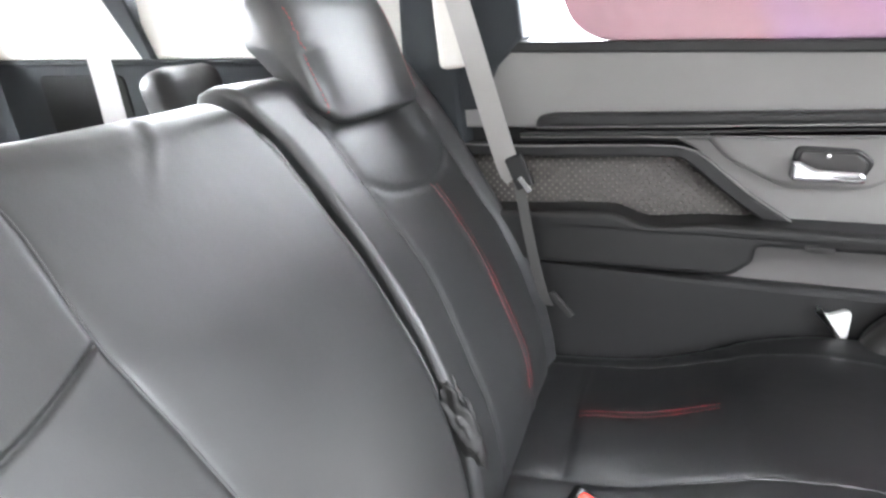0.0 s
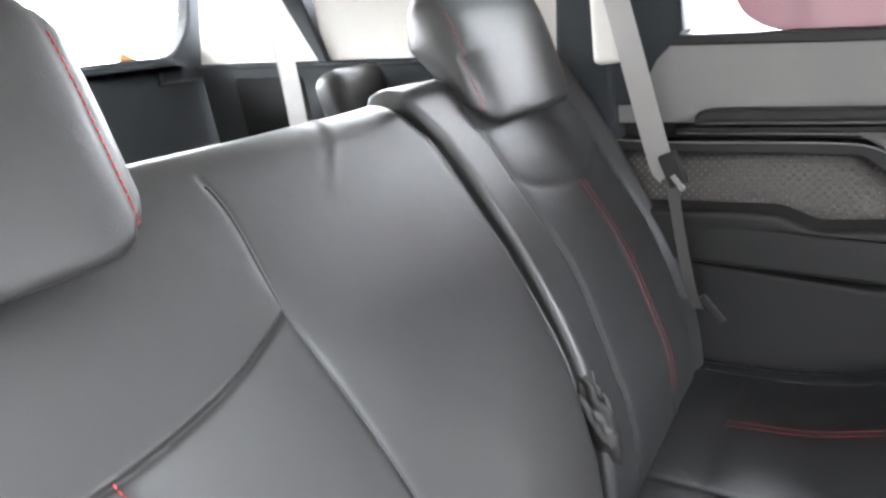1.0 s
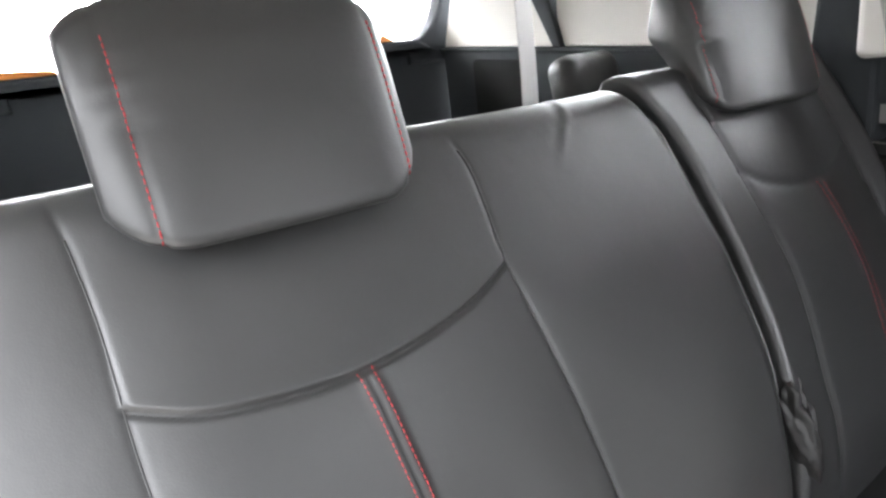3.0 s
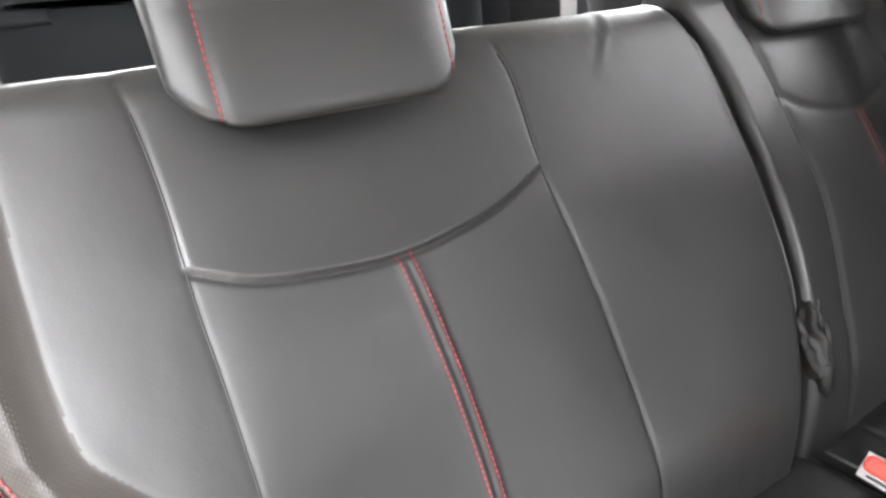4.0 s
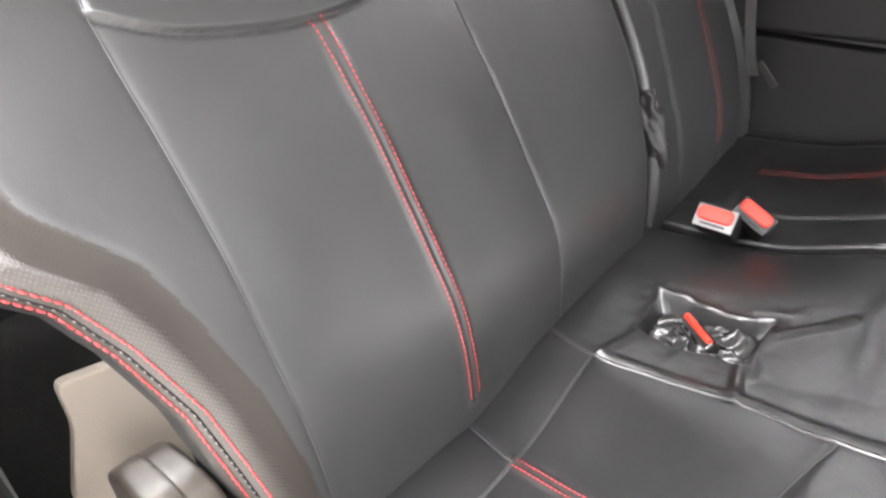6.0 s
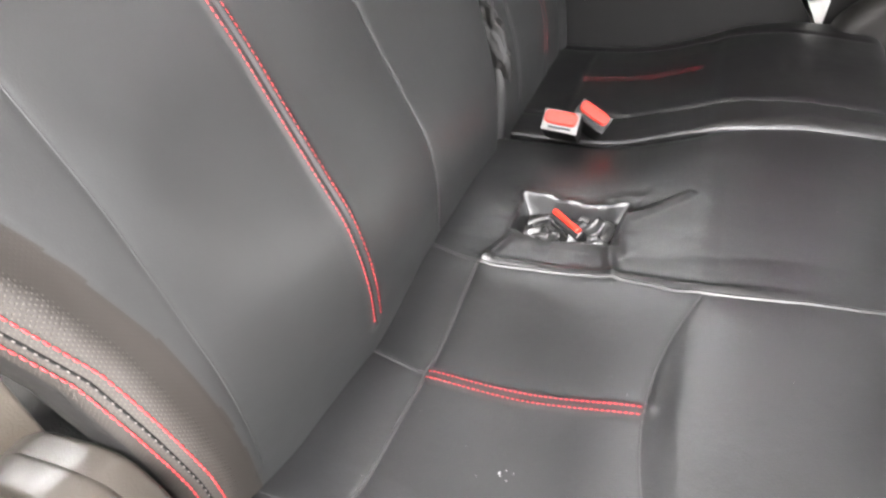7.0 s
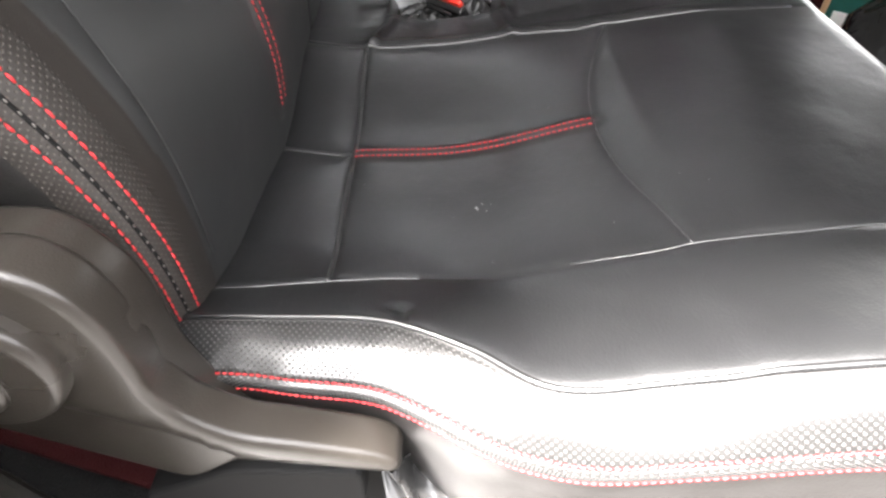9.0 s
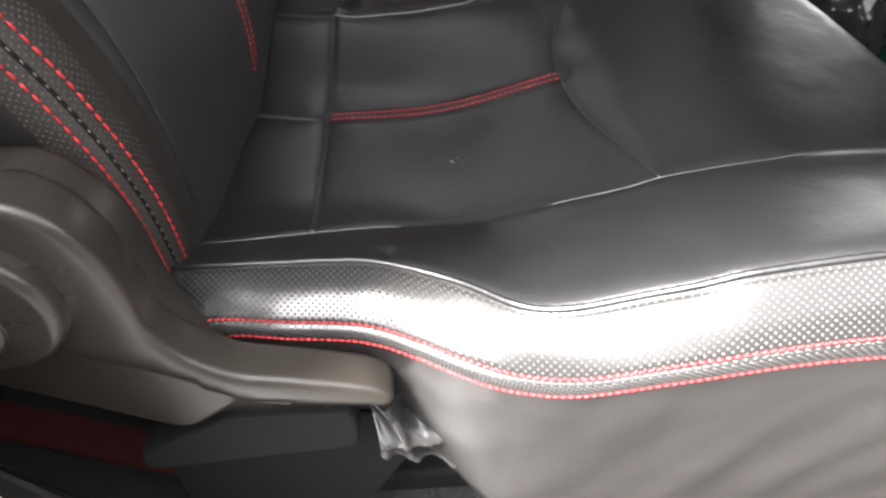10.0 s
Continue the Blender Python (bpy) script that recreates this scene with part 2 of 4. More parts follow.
def seam_distance(x, q, seams):
    """The distance of the points (x, q) to the nearest seam line."""
    best = np.full(x.shape, 9.0)
    for line in seams:
        s = curve_through(line, max(12, len(line) * 5))
        for (ax, aq), (bx, bq) in zip(s[:-1], s[1:]):
            dx, dq = bx - ax, bq - aq
            t = np.clip(((x - ax) * dx + (q - aq) * dq) / max(1e-12, dx * dx + dq * dq), 0, 1)
            best = np.minimum(best, np.hypot(x - ax - t * dx, q - aq - t * dq))
    return best


LATTICE = np.random.RandomState(7).uniform(-1, 1, (8, 128, 128))


def slack(x, q, scale, seed):
    """Soft unevenness of stretched leather, between -1 and 1."""
    g = LATTICE[int(seed * 10) % 8]
    a, b = np.asarray(x) * scale + seed * 3.7 + 40, np.asarray(q) * scale + seed * 5.3 + 40
    i, j = np.floor(a).astype(int), np.floor(b).astype(int)
    u, v = a - i, b - j
    u, v = u * u * u * (u * (u * 6 - 15) + 10), v * v * v * (v * (v * 6 - 15) + 10)
    i, j, k, l = i % 128, j % 128, (i + 1) % 128, (j + 1) % 128
    return (g[i, j] * (1 - u) + g[k, j] * u) * (1 - v) + (g[i, l] * (1 - u) + g[k, l] * u) * v


def stitch_row(name, points, normals, parent, material="red", length=0.0046, gap=0.0014, r=0.0008, label=""):
    """A row of single stitches laid along the points of a surface, each a small thread loop."""
    p = np.array(points)
    s = np.concatenate([[0], np.cumsum(np.linalg.norm(np.diff(p, axis=0), axis=1))])
    nn = np.array(normals)
    verts, faces = [], []
    at = 0.0
    prof = [(0.0, 0.35), (0.2, 0.9), (0.5, 1.0), (0.8, 0.9), (1.0, 0.35)]
    while at + length < s[-1]:
        base = len(verts)
        for f, w in prof:
            c = np.array([np.interp(at + f * length, s, p[:, k]) for k in range(3)])
            d = np.array([np.interp(min(at + f * length + 0.002, s[-1]), s, p[:, k]) for k in range(3)]) - c
            d = d / (np.linalg.norm(d) + 1e-9)
            n = np.array([np.interp(at + f * length, s, nn[:, k]) for k in range(3)])
            n = n - d * n.dot(d)
            n = n / (np.linalg.norm(n) + 1e-9)
            side = np.cross(d, n)
            c = c + n * (r * (w * 1.1 - 0.35))
            for k in range(6):
                q = 2 * math.pi * k / 6
                verts.append(c + (side * math.cos(q) + n * math.sin(q)) * r * w)
        for i in range(len(prof) - 1):
            for k in range(6):
                a, b = base + i * 6 + k, base + i * 6 + (k + 1) % 6
                faces.append((a, b, b + 6, a + 6))
        faces.append(tuple(base + k for k in range(6)))
        faces.append(tuple(base + (len(prof) - 1) * 6 + k for k in range(6)))
        at += length + gap
    return link_mesh(name, verts, faces, material, parent, label, kind="stuff")


def piping(points, parent, r=0.0012, name="piping", material="piping"):
    """A thin cord along a seam, added in place of its tuck to catch highlights."""
    return part(name, tube(points, r, 6), material, parent, smooth=True)


def loft(rings, closed=True):
    """Faces between rings of equal length, with fans at both ends."""
    n, k = len(rings[0]), len(rings)
    verts = np.vstack(rings + [np.mean(rings[0], 0)[None], np.mean(rings[-1], 0)[None]])
    faces = []
    for i in range(k - 1):
        a, b = i * n, (i + 1) * n
        faces += [(a + j, a + (j + 1) % n, b + (j + 1) % n, b + j) for j in range(n)]
    for j in range(n):
        faces.append((k * n, (j + 1) % n, j))
        faces.append((k * n + 1, (k - 1) * n + j, (k - 1) * n + (j + 1) % n))
    return verts, faces


# ---- rear bench: backrests ----
BACK = [(-0.006, 0.325), (-0.013, 0.36), (-0.016, 0.43), (-0.009, 0.50), (0.008, 0.56), (0.055, 0.68), (0.137, 0.83), (0.172, 0.896), (0.199, 0.945)]


def back_profile(step):
    line = curve_through(BACK, 2 + int(0.70 / step))
    d = np.gradient(line, axis=0)
    d /= np.linalg.norm(d, axis=1)[:, None]
    return line, np.stack([-d[:, 1], d[:, 0]], 1)


class Backrest:
    """A padded backrest: its front is a fine sheet with seams, its sides and back close round it."""
    thick, corner = 0.10, 0.030

    def __init__(self, left, right, height, step):
        self.left, self.right, self.height = np.array(left), np.array(right), height
        self.line, self.norm = back_profile(step)
        self.step = step

    def xs(self, z):
        return (np.interp(z, self.left[:, 1], self.left[:, 0]), np.interp(z, self.right[:, 1], self.right[:, 0]))

    def rings(self):
        line, norm = self.line, self.norm
        end, n_end = line[-1], norm[-1]
        mid = end - n_end * self.thick / 2
        up = np.array([n_end[1], -n_end[0]])
        up = up if up[1] > 0 else -up
        fronts, backs, norms = list(line), list(line - norm * self.thick), list(norm)
        for a in np.radians(np.linspace(8, 86, 14)):
            n = n_end * math.cos(a) + up * math.sin(a)
            fronts.append(mid + n * self.thick / 2)
            backs.append(mid + (up * math.sin(a) - n_end * math.cos(a)) * self.thick / 2)
            norms.append(n)
        top = line[-1][1]
        count = int((self.xs(0.8)[1] - self.xs(0.8)[0]) / self.step)
        x_all, q_all = [], []
        for f, over in zip(fronts, range(len(fronts))):
            lo, hi = self.xs(min(f[1], 0.99))
            x_all.append(np.linspace(lo + self.corner, hi - self.corner, count))
            q_all.append(np.full(count, f[1]))
        x_all, q_all = np.array(x_all), np.array(q_all)
        disp = self.height(x_all, q_all)
        out, info = [], []
        arc = np.concatenate([[0], np.cumsum(np.linalg.norm(np.diff(np.array(fronts), axis=0), axis=1))])
        for i, (f, b, n) in enumerate(zip(fronts, backs, norms)):
            lo, hi = self.xs(min(f[1], 0.99))
            gap = np.linalg.norm(f - b)
            c = min(self.corner, gap * 0.45)
            ax = (b - f) / max(gap, 1e-6)
            ring, uv = [], []
            for j in range(count):
                p = f + n * disp[i, j]
                ring.append((x_all[i, j], p[0], p[1]))
            for a in np.radians(np.linspace(15, 90, 6)):
                p = f + n * disp[i, -1] * (1 - a / 1.6) + ax * c * (1 - math.cos(a))
                ring.append((hi - self.corner + self.corner * math.sin(a), p[0], p[1]))
            for t in np.linspace(0.25, 0.75, 3):
                p = f + ax * (c + (gap - 2 * c) * t)
                ring.append((hi, p[0], p[1]))
            for x in np.linspace(hi - self.corner, lo + self.corner, 14):
                ring.append((x, b[0], b[1]))
            for t in np.linspace(0.75, 0.25, 3):
                p = f + ax * (c + (gap - 2 * c) * t)
                ring.append((lo, p[0], p[1]))
            for a in np.radians(np.linspace(90, 15, 6)):
                p = f + n * disp[i, 0] * (1 - a / 1.6) + ax * c * (1 - math.cos(a))
                ring.append((lo + self.corner - self.corner * math.sin(a), p[0], p[1]))
            ring = np.array(ring)
            out.append(ring)
            run = np.concatenate([[0], np.cumsum(np.linalg.norm(np.diff(ring, axis=0), axis=1))])
            run[-9:] -= run[-1] + np.linalg.norm(ring[-1] - ring[0])
            info.append(np.stack([run + lo, np.full(len(ring), arc[i])], 1))
        self.count = count
        return out, np.vstack(info)

    def on(self, x, z):
        """The place and the normal of the front at (x, z)."""
        k = np.interp(z, self.line[:, 1], np.arange(len(self.line)))
        f = np.array([np.interp(k, np.arange(len(self.line)), self.line[:, c]) for c in (0, 1)])
        n = np.array([np.interp(k, np.arange(len(self.line)), self.norm[:, c]) for c in (0, 1)])
        n /= np.linalg.norm(n)
        p = f + n * float(self.height(np.array([[x]]), np.array([[z]]))[0, 0])
        return (x, p[0], p[1]), (0, n[0], n[1])


def groove(d, depth=0.0040, width=0.0026, puff=0.005, reach=0.03):
    return puff * (1 - np.exp(-d / reach)) - depth * np.exp(-(d / width) ** 2)


SEAM_L = [(0.030, 1.0), (0.047, 0.985), (0.058, 0.941), (0.0625, 0.878), (0.062, 0.80), (0.064, 0.74), (0.065, 0.65), (0.065, 0.55), (0.069, 0.40)]
SEAM_R = [(0.412, 0.950), (0.419, 0.915), (0.417, 0.834), (0.4235, 0.79), (0.434, 0.738), (0.445, 0.661), (0.449, 0.588), (0.446, 0.519), (0.439, 0.455), (0.442, 0.41), (0.45, 0.38)]
YOKE = [(0.062, 0.825), (0.109, 0.806), (0.165, 0.797), (0.225, 0.793), (0.290, 0.798), (0.355, 0.811), (0.416, 0.834)]
BOLSTER = [(-0.036, 0.97), (-0.040, 0.904), (-0.042, 0.857), (-0.042, 0.797), (-0.040, 0.752), (-0.034, 0.728), (-0.012, 0.703), (0.010, 0.678),
           (0.024, 0.637), (0.045, 0.555), (0.055, 0.47), (0.060, 0.40)]
WELT = [(0.238, 0.793), (0.246, 0.738), (0.2545, 0.661), (0.2565, 0.588), (0.253, 0.519), (0.250, 0.455), (0.254, 0.405)]
OUTER = [(-0.100, 1.0), (-0.102, 0.79), (-0.096, 0.74), (-0.080, 0.703), (-0.049, 0.672), (-0.030, 0.63), (-0.012, 0.57), (0.002, 0.45), (0.006, 0.33)]
SPLIT = [(0.700, 1.0), (0.706, 0.965), (0.728, 0.92), (0.739, 0.865), (0.748, 0.78), (0.742, 0.67), (0.738, 0.62), (0.727, 0.56), (0.712, 0.47), (0.70, 0.33)]


# how far the middle panels sink back between the bolsters, by height
HOLLOW = np.array(curve_through([(0.33, 0.0), (0.36, -0.003), (0.41, -0.007), (0.46, -0.012), (0.52, -0.002), (0.58, 0.016), (0.65, 0.027), (0.73, 0.019), (0.80, 0.002), (0.86, 0.0), (1.1, 0.0)], 200))


def ease(v, a, b):
    t = np.clip((v - a) / (b - a), 0, 1)
    return t * t * (3 - 2 * t)


def height_wide(x, z):
    h = groove(seam_distance(x, z, [SEAM_L, SEAM_R]), np.where(x < 0.25, 0.0007, 0.0013), 0.0030, 0.0025, 0.03)
    h = h - 0.0004 * np.exp(-(seam_distance(x, z, [BOLSTER]) / 0.0030) ** 2)
    h = h - 0.55 * np.interp(z, HOLLOW[:, 0], HOLLOW[:, 1]) * ease(x, 0.06, 0.27) * (1 - ease(x, 0.46, 0.72))
    # the yoke overlaps the panel below it
    yoke = curve_through(YOKE, 60)
    s = z - np.interp(x, yoke[:, 0], yoke[:, 1])
    on = np.clip((x - 0.060) / 0.006, 0, 1) * np.clip((0.418 - x) / 0.006, 0, 1)
    h = h + on * (0.0040 * np.clip(s / 0.0022 + 0.5, 0, 1) * np.exp(-np.maximum(s, 0) / 0.028) - 0.0044 * np.exp(-((s + 0.0016) / 0.0021) ** 2))
    w = seam_distance(x, z, [WELT])
    h = h + (0.0024 * np.exp(-(w / 0.0100) ** 4) - 0.0026 * np.exp(-(w / 0.0019) ** 2)) * np.clip((0.792 - z) / 0.010, 0, 1)
    h = h + 0.004 * np.clip((np.interp(x, [0.06, 0.24, 0.42], [0, 1, 0])), 0, 1) * np.clip((0.815 - z) / 0.06, 0, 1)
    bol = np.interp(z, [p[1] for p in BOLSTER[::-1]], [p[0] for p in BOLSTER[::-1]])
    h = h + 0.011 * ease(bol - x, 0.0, 0.05) * np.interp(z, [0.5, 0.68, 0.95, 1.0], [0.2, 1, 1, 0.3])
    h = h + 0.0014 * slack(x, z, 9.0, 3.1) + 0.0002 * slack(x, z, 34.0, 8.4)
    for cx, cz, ang, size in ((0.574, 0.955, 0.9, 0.05), (0.05, 0.97, 0.5, 0.03), (0.30, 0.965, 0.4, 0.02)):
        u = (x - cx) * math.cos(ang) + (z - cz) * math.sin(ang)
        v = -(x - cx) * math.sin(ang) + (z - cz) * math.cos(ang)
        h = h + 0.0009 * np.exp(-(u / size) ** 2) * (np.exp(-(v / 0.006) ** 2) - 0.7 * np.exp(-((v - 0.011) / 0.006) ** 2))
    return h


def height_narrow(x, z):
    d = seam_distance(x, z, [[(0.815, 0.96), (0.824, 0.89), (0.832, 0.83), (0.843, 0.74), (0.838, 0.66), (0.826, 0.577), (0.82, 0.42)],
                             [(1.105, 0.95), (1.112, 0.84), (1.120, 0.74), (1.115, 0.60), (1.10, 0.42)],
                             [(0.826, 0.845), (0.883, 0.817), (0.97, 0.803), (1.05, 0.812), (1.112, 0.84)]])
    h = groove(d, 0.0026, 0.0045, 0.004, 0.03) + 0.012 * np.clip((x - 1.12) / 0.03, 0, 1)
    w = np.abs(x - 0.992) + 9 * (z > 0.80)
    return h + 0.002 * np.exp(-(w / 0.009) ** 4) + 0.0025 * slack(x, z, 9.0, 5.7)


def build_backrest(name, shape, mats, pick, label):
    rings, uv = shape.rings()
    verts, faces = loft(rings)
    uv = np.vstack([uv, uv[:1], uv[-1:]])
    n = len(rings[0])
    fm = np.zeros(len(faces), dtype=np.int32)
    for i in range(len(rings) - 1):
        x, z = rings[i][:, 0], rings[i][:, 2]
        fm[i * n:(i + 1) * n] = pick(x, z, np.arange(n), shape.count)
    return link_mesh("backrest", verts, faces, mats, name, label, face_mats=fm, uvs=uv)


def pick_wide(x, z, j, count):
    bol = np.interp(z, [p[1] for p in BOLSTER[::-1]], [p[0] for p in BOLSTER[::-1]])
    k = np.where((x < bol) & (j < count), 1, 0)
    k[j > count + 8] = 2
    k[(x < np.interp(z, [p[1] for p in OUTER[::-1]], [p[0] for p in OUTER[::-1]]) + 0.034) & (j < count)] = 3
    k[j >= len(j) - 5] = 3
    return k


wide = Backrest(sorted(OUTER, key=lambda p: p[1]), sorted(SPLIT, key=lambda p: p[1]), height_wide, 0.0025)
seat_wide = empty("rear_seat", "wide black leather rear seat with red double stitching", "car seat", "rear bench seats")
seat_narrow = empty("rear_seat", "narrow black leather rear seat beside the far door", "car seat", "rear bench seats")
backrest_wide = build_backrest(seat_wide, wide, ["leather", "perf_faint", "leather_soft", "perf_edge"], pick_wide,
                               "black leather rear backrest with curved yoke seam and red double stitching")
narrow = Backrest([(x + 0.012, z) for x, z in sorted(SPLIT, key=lambda p: p[1])], [(1.14, 0.33), (1.15, 0.6), (1.165, 0.8), (1.15, 1.0)], height_narrow, 0.0055)
narrow.corner = 0.010
narrow.line = narrow.line * np.array([1.0, 1.0]) + np.array([0.004, 0.0]) + np.clip((narrow.line[:, 1:] - 0.8) / 0.15, 0, 1) * np.array([0.008, 0.016])
backrest_narrow = build_backrest(seat_narrow, narrow, ["leather", "perf", "leather_soft"], lambda x, z, j, c: np.zeros(len(j), int),
                                 "black leather narrow rear backrest with a red stitched welt")


def stitches_on(shape, line, offset, parent, count=90, **kw):
    c = curve_through(line, count)
    d = np.gradient(c, axis=0)
    d /= np.linalg.norm(d, axis=1)[:, None]
    pts, nor = [], []
    for (x, z), (dx, dz) in zip(c, d):
        p, n = shape.on(x - dz * offset, z + dx * offset)
        pts.append(p), nor.append(n)
    return stitch_row("stitching", pts, nor, parent, **kw)


for line, cord in ((SEAM_L, 0.0006), (SEAM_R, 0.0012)):
    c = curve_through([p for p in line if p[1] < 0.951], 70)
    piping([tuple(np.array(a) + 0.0010 * np.array(n)) for a, n in (wide.on(x, z) for x, z in c)], backrest_wide, cord, material="leather")
rim = []
for z in np.linspace(0.60, 0.935, 60):
    hi = wide.xs(z)[1] - wide.corner
    (x, y, h), n = wide.on(hi, z)
    q = radians(48)
    rim.append((hi + wide.corner * math.sin(q), y - n[1] * wide.corner * (1 - math.cos(q)), h - n[2] * wide.corner * (1 - math.cos(q))))
piping(rim, backrest_wide, 0.0018, material="seam")
for off in (-0.0068, 0.0068):
    stitches_on(wide, WELT, off, backrest_wide, label="red double stitching", r=0.0006)
    stitches_on(narrow, [(0.992, 0.80), (0.996, 0.70), (0.99, 0.60), (0.985, 0.45)], off, backrest_narrow, r=0.0004)


for line in ([(0.815, 0.95), (0.824, 0.89), (0.832, 0.83), (0.843, 0.74), (0.838, 0.66), (0.826, 0.577), (0.82, 0.45)], [(1.105, 0.94), (1.112, 0.84), (1.120, 0.74), (1.115, 0.62)]):
    c = curve_through(line, 60)
    piping([tuple(np.array(a) + 0.0004 * np.array(n)) for a, n in (narrow.on(x, z) for x, z in c)], backrest_narrow, 0.0013)


def outer_row(angle, z0, z1, count=130):
    """Points round the outer corner of the wide backrest, at an angle about that corner."""
    pts, nor = [], []
    for z in np.linspace(z0, z1, count):
        a = radians(angle + np.interp(z, [0.39, 0.52, 0.68], [-24, -14, 0]))
        k = np.interp(z, wide.line[:, 1], np.arange(len(wide.line)))
        f = np.array([np.interp(k, np.arange(len(wide.line)), wide.line[:, c]) for c in (0, 1)])
        n = np.array([np.interp(k, np.arange(len(wide.line)), wide.norm[:, c]) for c in (0, 1)])
        lo = wide.xs(z)[0]
        d = float(wide.height(np.array([[lo + wide.corner]]), np.array([[z]]))[0, 0])
        b = min(a, math.pi / 2)
        p = f + n * d * (1 - b / 1.6) - n * wide.corner * (1 - math.cos(b) + (a - b))
        pts.append((lo + wide.corner - wide.corner * math.sin(b) - 0.0004, p[0], p[1]))
        nor.append((-math.sin(b), n[0] * math.cos(b), n[1] * math.cos(b)))
    return pts, nor


for angle in (37, 65):
    p, n = outer_row(angle, 0.95, 0.385)
    stitch_row("stitching", p, n, backrest_wide, length=0.0054, gap=0.0012, r=0.00080, label="red edge stitching")
p, n = outer_row(52, 0.95, 0.385)
part("edge_seam", tube([tuple(np.array(a) - 0.0004 * np.array(b)) for a, b in zip(p, n)], 0.0011, 6), "under", backrest_wide, "dark sewn seam between the red rows", smooth=True)
stitch_row("stitching", [tuple(np.array(a) + 0.0005 * np.array(b)) for a, b in zip(p, n)], n, backrest_wide, "pale_thread", length=0.0022, gap=0.0048, r=0.0005, label="grey tacking thread")


# ---- rear bench: cushions ----
CUSH = [(0.05, 0.36), (0.0, 0.364), (-0.09, 0.367), (-0.2, 0.378), (-0.303, 0.409), (-0.34, 0.424), (-0.40, 0.437), (-0.46, 0.443), (-0.60, 0.44)]
CUSH_LINE = curve_through(CUSH, 200)[::-1]


def cushion_z(x, y):
    rise = np.interp(y, [-0.35, -0.245, -0.16, -0.09, 0.05], [0.0, 0.014, 0.020, 0.025, 0.027])
    return np.interp(y, CUSH_LINE[:, 0], CUSH_LINE[:, 1]) + 0.10 * np.maximum(0, x - 0.45) + rise * ease(x, 0.26, 0.41) * (1 - ease(x, 0.50, 0.74))


C_REAR = [(0.402, -0.087), (0.330, -0.088), (0.236, -0.089), (0.136, -0.090), (0.062, -0.092)]
C_BITE = [(0.252, 0.0), (0.236, -0.089)]
C_FAR = [(0.425, 0.0), (0.404, -0.087), (0.410, -0.162), (0.409, -0.245), (0.389, -0.339), (0.386, -0.428), (0.402, -0.541)]
C_FRONT = [(0.389, -0.339), (0.306, -0.312), (0.231, -0.304), (0.161, -0.310), (0.100, -0.325), (0.060, -0.335)]
C_NEAR = [(0.055, 0.0), (0.056, -0.031), (0.063, -0.092), (0.067, -0.159), (0.067, -0.25), (0.063, -0.300), (0.060, -0.335), (0.057, -0.385), (0.057, -0.430), (0.060, -0.58)]
C_WELT = [(0.2365, -0.090), (0.235, -0.20), (0.231, -0.303)]
C_EDGE = [(0.016, 0.06), (0.016, -0.037), (0.013, -0.105), (0.007, -0.144), (-0.015, -0.190), (-0.046, -0.233), (-0.053, -0.289), (-0.060, -0.385), (-0.064, -0.57)]
C_RED = [(-0.017, 0.06, 0.372), (-0.017, -0.039, 0.376), (-0.023, -0.082, 0.378), (-0.030, -0.131, 0.380), (-0.046, -0.165, 0.382), (-0.060, -0.190, 0.382),
         (-0.074, -0.221, 0.383), (-0.085, -0.257, 0.392), (-0.090, -0.312, 0.412), (-0.092, -0.399, 0.430), (-0.092, -0.57, 0.43)]


def by_y(table, col):
    t = sorted(table, key=lambda p: p[1])
    c = curve_through([(p[1], p[col]) for p in t], 160)
    return c[:, 0], c[:, 1]


EDGE_Y, EDGE_X = by_y(C_EDGE, 0)
RED_Y, RED_X = by_y(C_RED, 0)
_, RED_Z = by_y(C_RED, 2)
POCKET = (0.468, 0.556, -0.238, -0.102)


